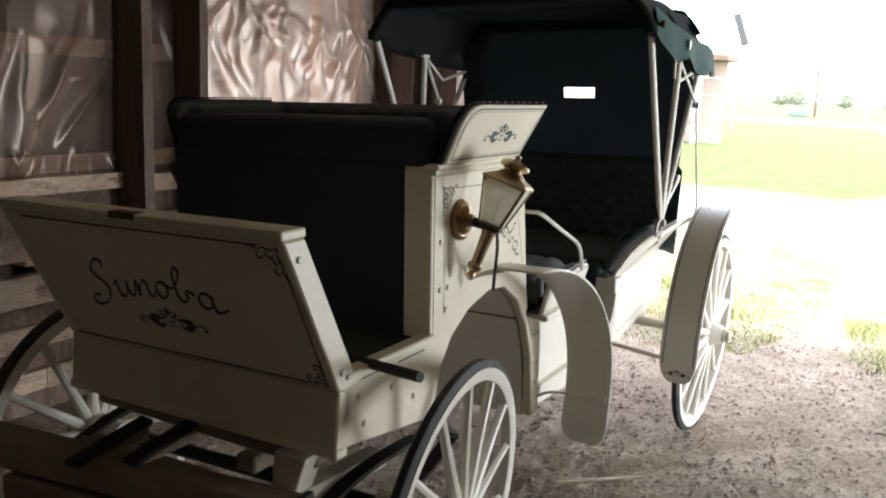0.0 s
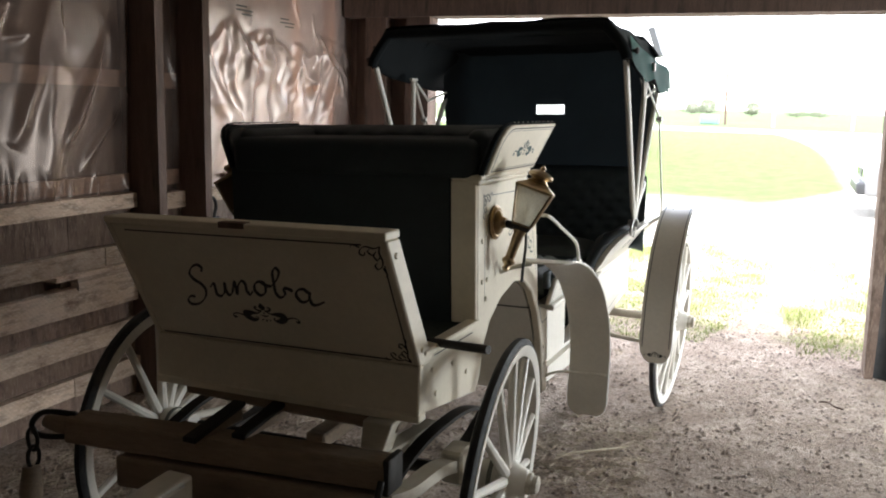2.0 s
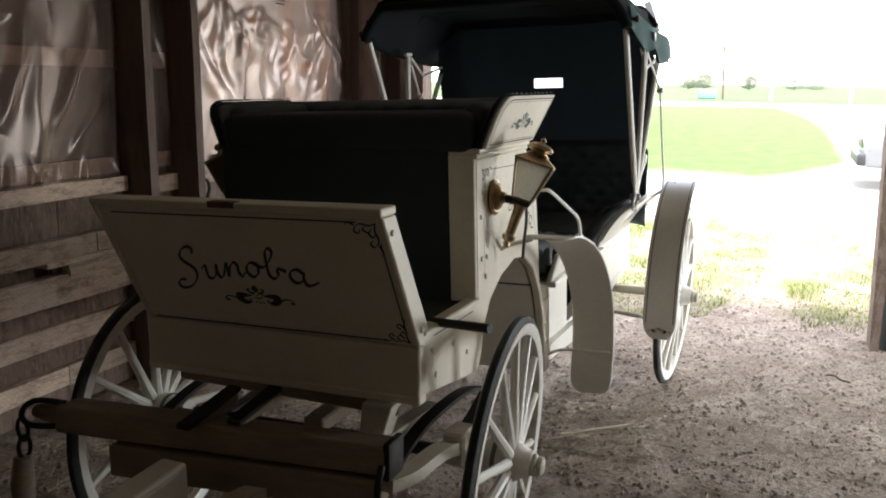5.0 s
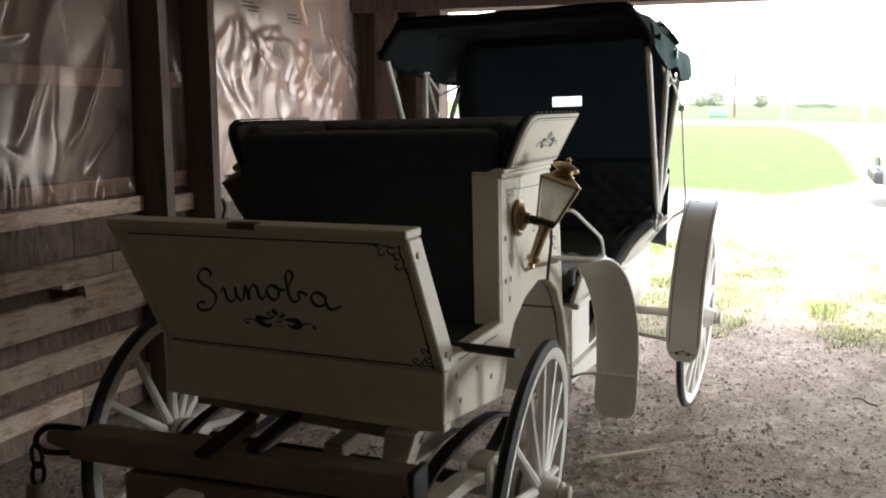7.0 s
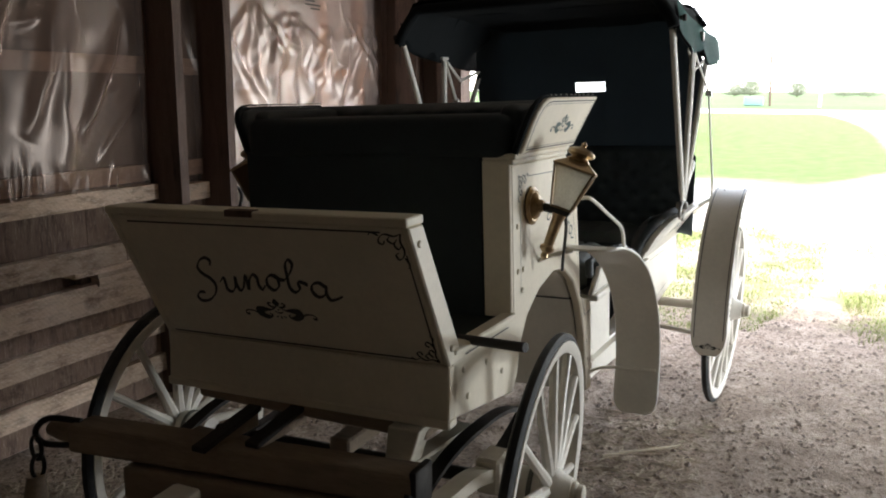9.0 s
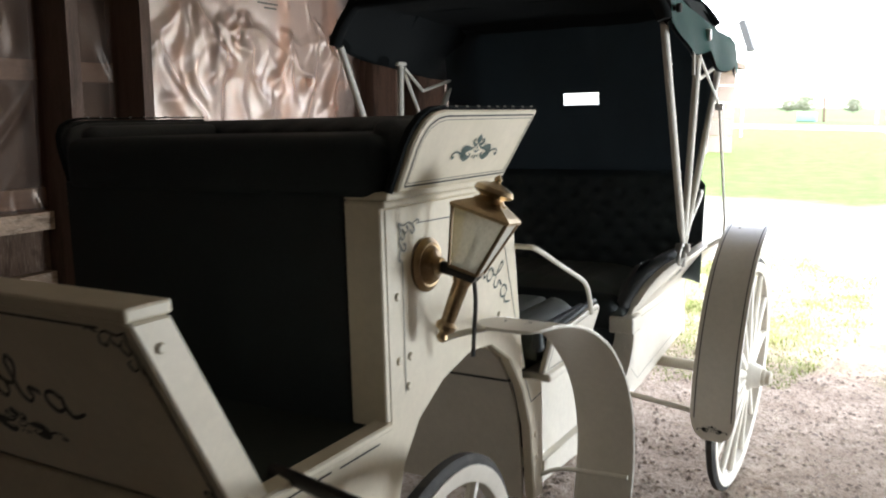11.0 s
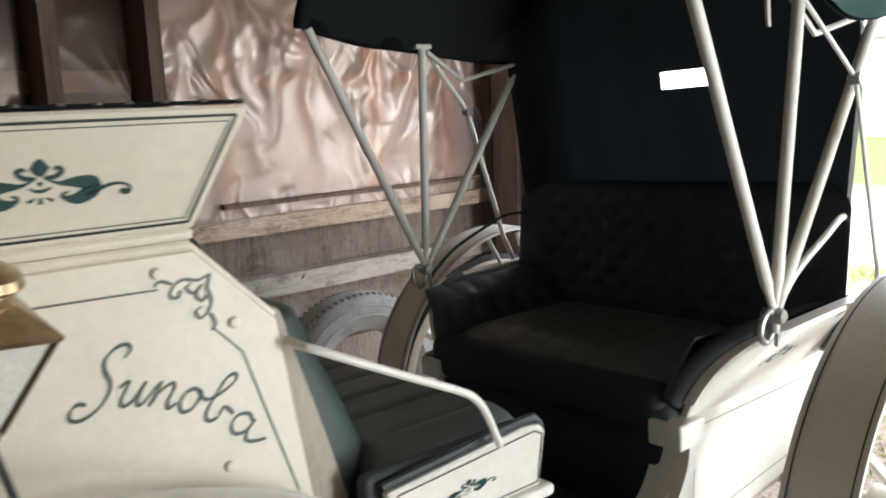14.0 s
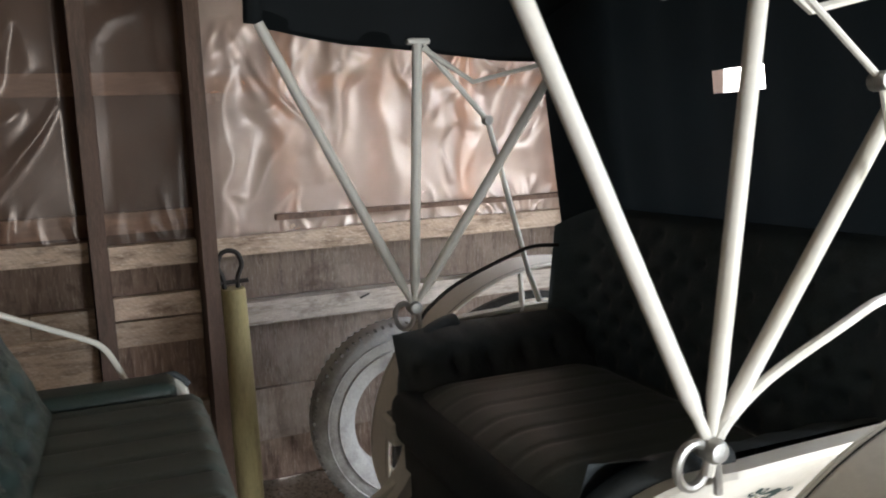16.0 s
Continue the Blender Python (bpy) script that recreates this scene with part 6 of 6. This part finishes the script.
def grass_patch(name, n, test, material, hmin, hmax, area, label):
    bm = bmesh.new()
    made = 0
    while made < n:
        x, y = random.uniform(*area[0]), random.uniform(*area[1])
        if not test(x, y):
            continue
        made += 1
        tall = 0.55 + 2.2 * max(0, noise.noise(Vector((x * 2.6, y * 2.2, 11))))
        blade(bm, x, y, random.uniform(hmin, hmax) * tall)
    me = bpy.data.meshes.new(name)
    bm.to_mesh(me)
    bm.free()
    me.materials.append(material)
    return tagged(new(name, me), label, "grass", kind="stuff")


def near_door(x, y):
    """Where the grass grows: thick beside the carriage, a clump by the post, a bare trodden path between."""
    k = noise.noise(Vector((x * 1.3, y * 0.8, 5))) + 0.5 * noise.noise(Vector((x * 4, y * 3, 2)))
    path = abs(x - 1.12 - 0.05 * (y - 6)) < max(0.05, 0.27 - 0.15 * (y - 6)) + 0.08 * k
    if path or y < 5.78 + 0.35 * k:
        return False
    clump = math.exp(-((x - 1.66) / 0.24) ** 2 - ((y - 6.2) / 0.42) ** 2)
    thick = 0.38 if x < 1.2 else -0.42 + 0.75 * clump + 0.25 * (x < 1.6)
    return k + random.uniform(-0.5, 0.5) + thick > 0.10 + 0.16 * max(0, y - 7.4)


grass_patch("grass_tufts", 40000, near_door, GRASS, 0.012, 0.065, ((-1.6, 3.4), (5.6, 10.2)), "patchy green grass at the barn doorway")
grass_patch("dry_grass", 24000, near_door, DRYGRASS, 0.010, 0.055, ((-1.6, 3.4), (5.6, 9.8)), "dry yellow grass at the barn doorway")


def leafy(name, x, y, h, w, label, seed):
    """A far tree: tapered trunk, limbs, and a crown of many small leaf clumps."""
    rnd = random.Random(seed)
    h, w = h * 0.95, w * 1.25
    tree = thing(name, (x, y, 0), label, "tree", "far trees")
    part("trunk", tube([(x, y, 0), (x + 0.1, y, h * 0.3), (x - 0.1, y, h * 0.6)], h * 0.04, 8, taper=[1, 0.8, 0.4]), BOARDING, tree, smooth=True)
    bm = bmesh.new()
    for _ in range(5):
        tube([(x, y, h * 0.3), (x + rnd.uniform(-w, w) * 0.4, y + rnd.uniform(-w, w) * 0.3, h * rnd.uniform(0.55, 0.85))], h * 0.015, 5, bm)
    part("limbs", bm, BOARDING, tree)
    bm = bmesh.new()
    for _ in range(2600):
        a, r, t = rnd.uniform(0, 6.28), rnd.random() ** 0.5, rnd.random()
        prof = math.sin(0.25 + t * 2.7) ** 0.7
        c = Vector((x + math.cos(a) * r * w * prof * (0.8 + 0.3 * math.sin(a * 3 + seed)), y + math.sin(a) * r * w * prof, h * (0.15 + 0.85 * t)))
        s = h * rnd.uniform(0.03, 0.06)
        q = [bm.verts.new(c + Vector((rnd.uniform(-s, s), rnd.uniform(-s, s), rnd.uniform(-s, s)))) for _ in range(4)]
        for f in ((0, 1, 2), (0, 2, 3), (0, 3, 1), (1, 3, 2)):
            bm.faces.new([q[i] for i in f])
    part("crown", bm, LEAVES, tree)


LEAVES = mat("far_leaves", (0.17, 0.19, 0.125), 0.7, scale=0.4, vary=0.4, bump=0)
leafy("tree", -22.5, 250, 4.6, 4.2, "round green tree far across the fields", 3)
leafy("tree", -27, 252, 3.4, 3.5, "low green tree far across the fields", 4)
leafy("tree", -10.5, 250, 4.0, 3.0, "round green tree far across the fields", 5)
leafy("tree", 1.0, 252, 3.0, 4.4, "low dark tree far across the fields", 6)
leafy("tree", 7.0, 252, 2.8, 4.2, "low dark tree far across the fields", 7)
leafy("tree", 36.0, 255, 3.2, 6.0, "low dark tree far across the fields", 8)
pole_w = thing("utility_pole", (-5.73, 95, 0), "thin leaning grey wooden utility pole beyond the road", "pole")
part("shaft", tube([(-5.75, 95, -0.3), (-5.95, 95, 5), (-6.1, 95, 9.0)], 0.13, 8, taper=[1.1, 0.9, 0.7]), BOARDING, pole_w, smooth=True)
part("cross_arm", block(-6.75, -5.45, 94.9, 95.05, 8.3, 8.45), PALEPLANK, pole_w)
tank = thing("water_trough", (-7.4, 96, 0), "pale blue-green plastic trough beside the utility pole", "trough")
part("trough_body", block(-8.4, -6.5, 95.2, 96.4, 0, 1.0, 0.15, 3), mat("faded_teal", (0.16, 0.27, 0.26), 0.6), tank, smooth=True)
for k, (x, y) in enumerate(((-0.9, 92), (6.2, 88))):
    fp = thing("fence_post", (x, y, 0), "pale weathered fence post in the grass", "fence post", "fence posts")
    part("shaft", block(x - 0.16, x + 0.16, y - 0.16, y + 0.16, -0.1, 1.5, 0.03), PALEPLANK, fp)

CARDARK = mat("dark_plastic", (0.03, 0.03, 0.032), 0.4, scale=8, vary=0.2, bump=0)
lamp_post = thing("yard_lamp", (-5.75, 45, 0), "tall pale pole with a tilted dark panel", "yard lamp")
part("mast", tube([(-5.78, 45.1, 0), (-5.78, 45.1, 4.6)], 0.05, 8), mat("pale_mast", (0.75, 0.75, 0.74), 0.5), lamp_post, smooth=True)
part("tilted_panel", block(-0.17, 0.17, -0.4, 0.4, -0.78, 0.78, 0.02), CARDARK, lamp_post, "dark tilted panel", m=Matrix.Translation((-5.78, 45, 4.9)) @ pose(0, 0, 0, 0, -21, 0))

# car in the yard
CARWHITE = mat("pale_car_paint", (0.17, 0.17, 0.17), 0.3, coat=0.6, scale=3, vary=0.04, bump=0)
CARGLASS = mat("dark_car_glass", (0.02, 0.025, 0.03), 0.05, scale=3, vary=0.1, bump=0)
CHROME = mat("chrome", (0.7, 0.7, 0.7), 0.12, metal=1.0, scale=8, vary=0.1, bump=0)
def carpart(name, bm, material, parent, label="", smooth=False, m=None):
    return part(name, bm, material, parent, label, smooth, Matrix.Translation((0.11, 0, 0)) @ (m if m is not None else Matrix.Identity(4)))


car = thing("car", (4.1, 15.0, 0), "light grey older sedan parked on the gravel yard", "car")
shape = [(2.22, 0.34), (2.20, 0.62), (2.26, 0.78), (2.9, 0.90), (3.35, 0.96), (3.95, 1.36), (5.2, 1.40), (5.9, 1.02), (6.55, 0.96), (6.6, 0.45), (6.3, 0.32)]
bm = bmesh.new()
lo = [bm.verts.new((x, 14.2 + (0.16 if z > 1.0 else 0.03 * (z > 0.8)), z)) for x, z in shape]
hi = [bm.verts.new((x, 15.85 - (0.16 if z > 1.0 else 0.03 * (z > 0.8)), z)) for x, z in shape]
bm.faces.new(lo[::-1]), bm.faces.new(hi)
for i in range(len(shape)):
    j = (i + 1) % len(shape)
    bm.faces.new((lo[i], lo[j], hi[j], hi[i]))
bmesh.ops.recalc_face_normals(bm, faces=bm.faces)
bevel(bm, 0.05, 3)
carpart("car_body", bm, CARWHITE, car, smooth=True)
carpart("bumper", block(2.10, 2.28, 14.22, 15.83, 0.36, 0.55, 0.04, 3), CARDARK, car, smooth=True)
carpart("grille", block(2.185, 2.21, 14.75, 15.3, 0.60, 0.74, 0.01), CARDARK, car)
for y0 in (14.27, 15.38):
    carpart("headlight", block(2.19, 2.235, y0, y0 + 0.4, 0.60, 0.74, 0.015, 2), CHROME, car, smooth=True)
carpart("side_window", prism([(3.5, 1.0), (3.98, 1.31), (5.15, 1.34), (5.6, 1.02)], 0, 0.012, 0.002), CARGLASS, car, m=Matrix(((0, 1, 0, 0), (1, 0, 0, 14.335), (0, 0, 1, 0), (0, 0, 0, 1))))
for x in (2.88, 5.7):
    for y, sg in ((14.22, -1), (15.83, 1)):
        wmat = Matrix.Translation((x, y, 0.31)) @ pose(0, 0, 0, 90 * -sg, 0, 0)
        wh = carpart("car_wheel", lathe([(0.0, -0.16), (0.25, -0.16), (0.30, -0.13), (0.31, -0.08), (0.31, -0.02), (0.29, 0.02), (0.20, 0.03), (0.19, 0.0)], wmat, 28), RUBBER, car, "black tyre", smooth=True)
        carpart("hubcap", lathe([(0.19, 0.0), (0.17, 0.02), (0.08, 0.03), (0.0, 0.035)], wmat, 24), CHROME, wh, smooth=True)

# white shed
SHEDPINK = mat("faded_red_boards", (0.27, 0.20, 0.175), 0.7, scale=2, vary=0.2, bump=0.2, island=0.15)
SHEDWHITE = mat("white_siding", (0.55, 0.55, 0.55), 0.6, scale=2, vary=0.06, bump=0.1)
shed = thing("shed", (-6.2, 30, 0), "white shed with a brown open-fronted lean-to", "shed")
part("white_wall", block(-9.5, -5.15, 29.3, 34, 0, 3.0, 0.02), SHEDWHITE, shed)
part("roof", prism([(28.9, 2.95), (34.4, 3.05), (34.4, 3.17), (28.9, 3.07)], -9.8, -5.0, 0.01), SHEDWHITE, shed)
for k in range(5):
    part("board", block(-5.1, -3.62, 29.9 + 0.003 * (k % 2), 29.95, 0.55 * k, 0.55 * k + 0.53, 0.01), SHEDPINK, shed)
part("lean_to_roof", block(-5.15, -3.5, 28.9, 31, 2.72, 2.92, 0.02), BOARDING, shed)
part("lean_to_post", block(-4.45, -4.25, 29.0, 29.15, 0, 2.72, 0.01), SHEDWHITE, shed)
part("brace", tube([(-5.05, 29.05, 2.7), (-4.75, 29.05, 2.0)], 0.07, 6), SHEDWHITE, shed)
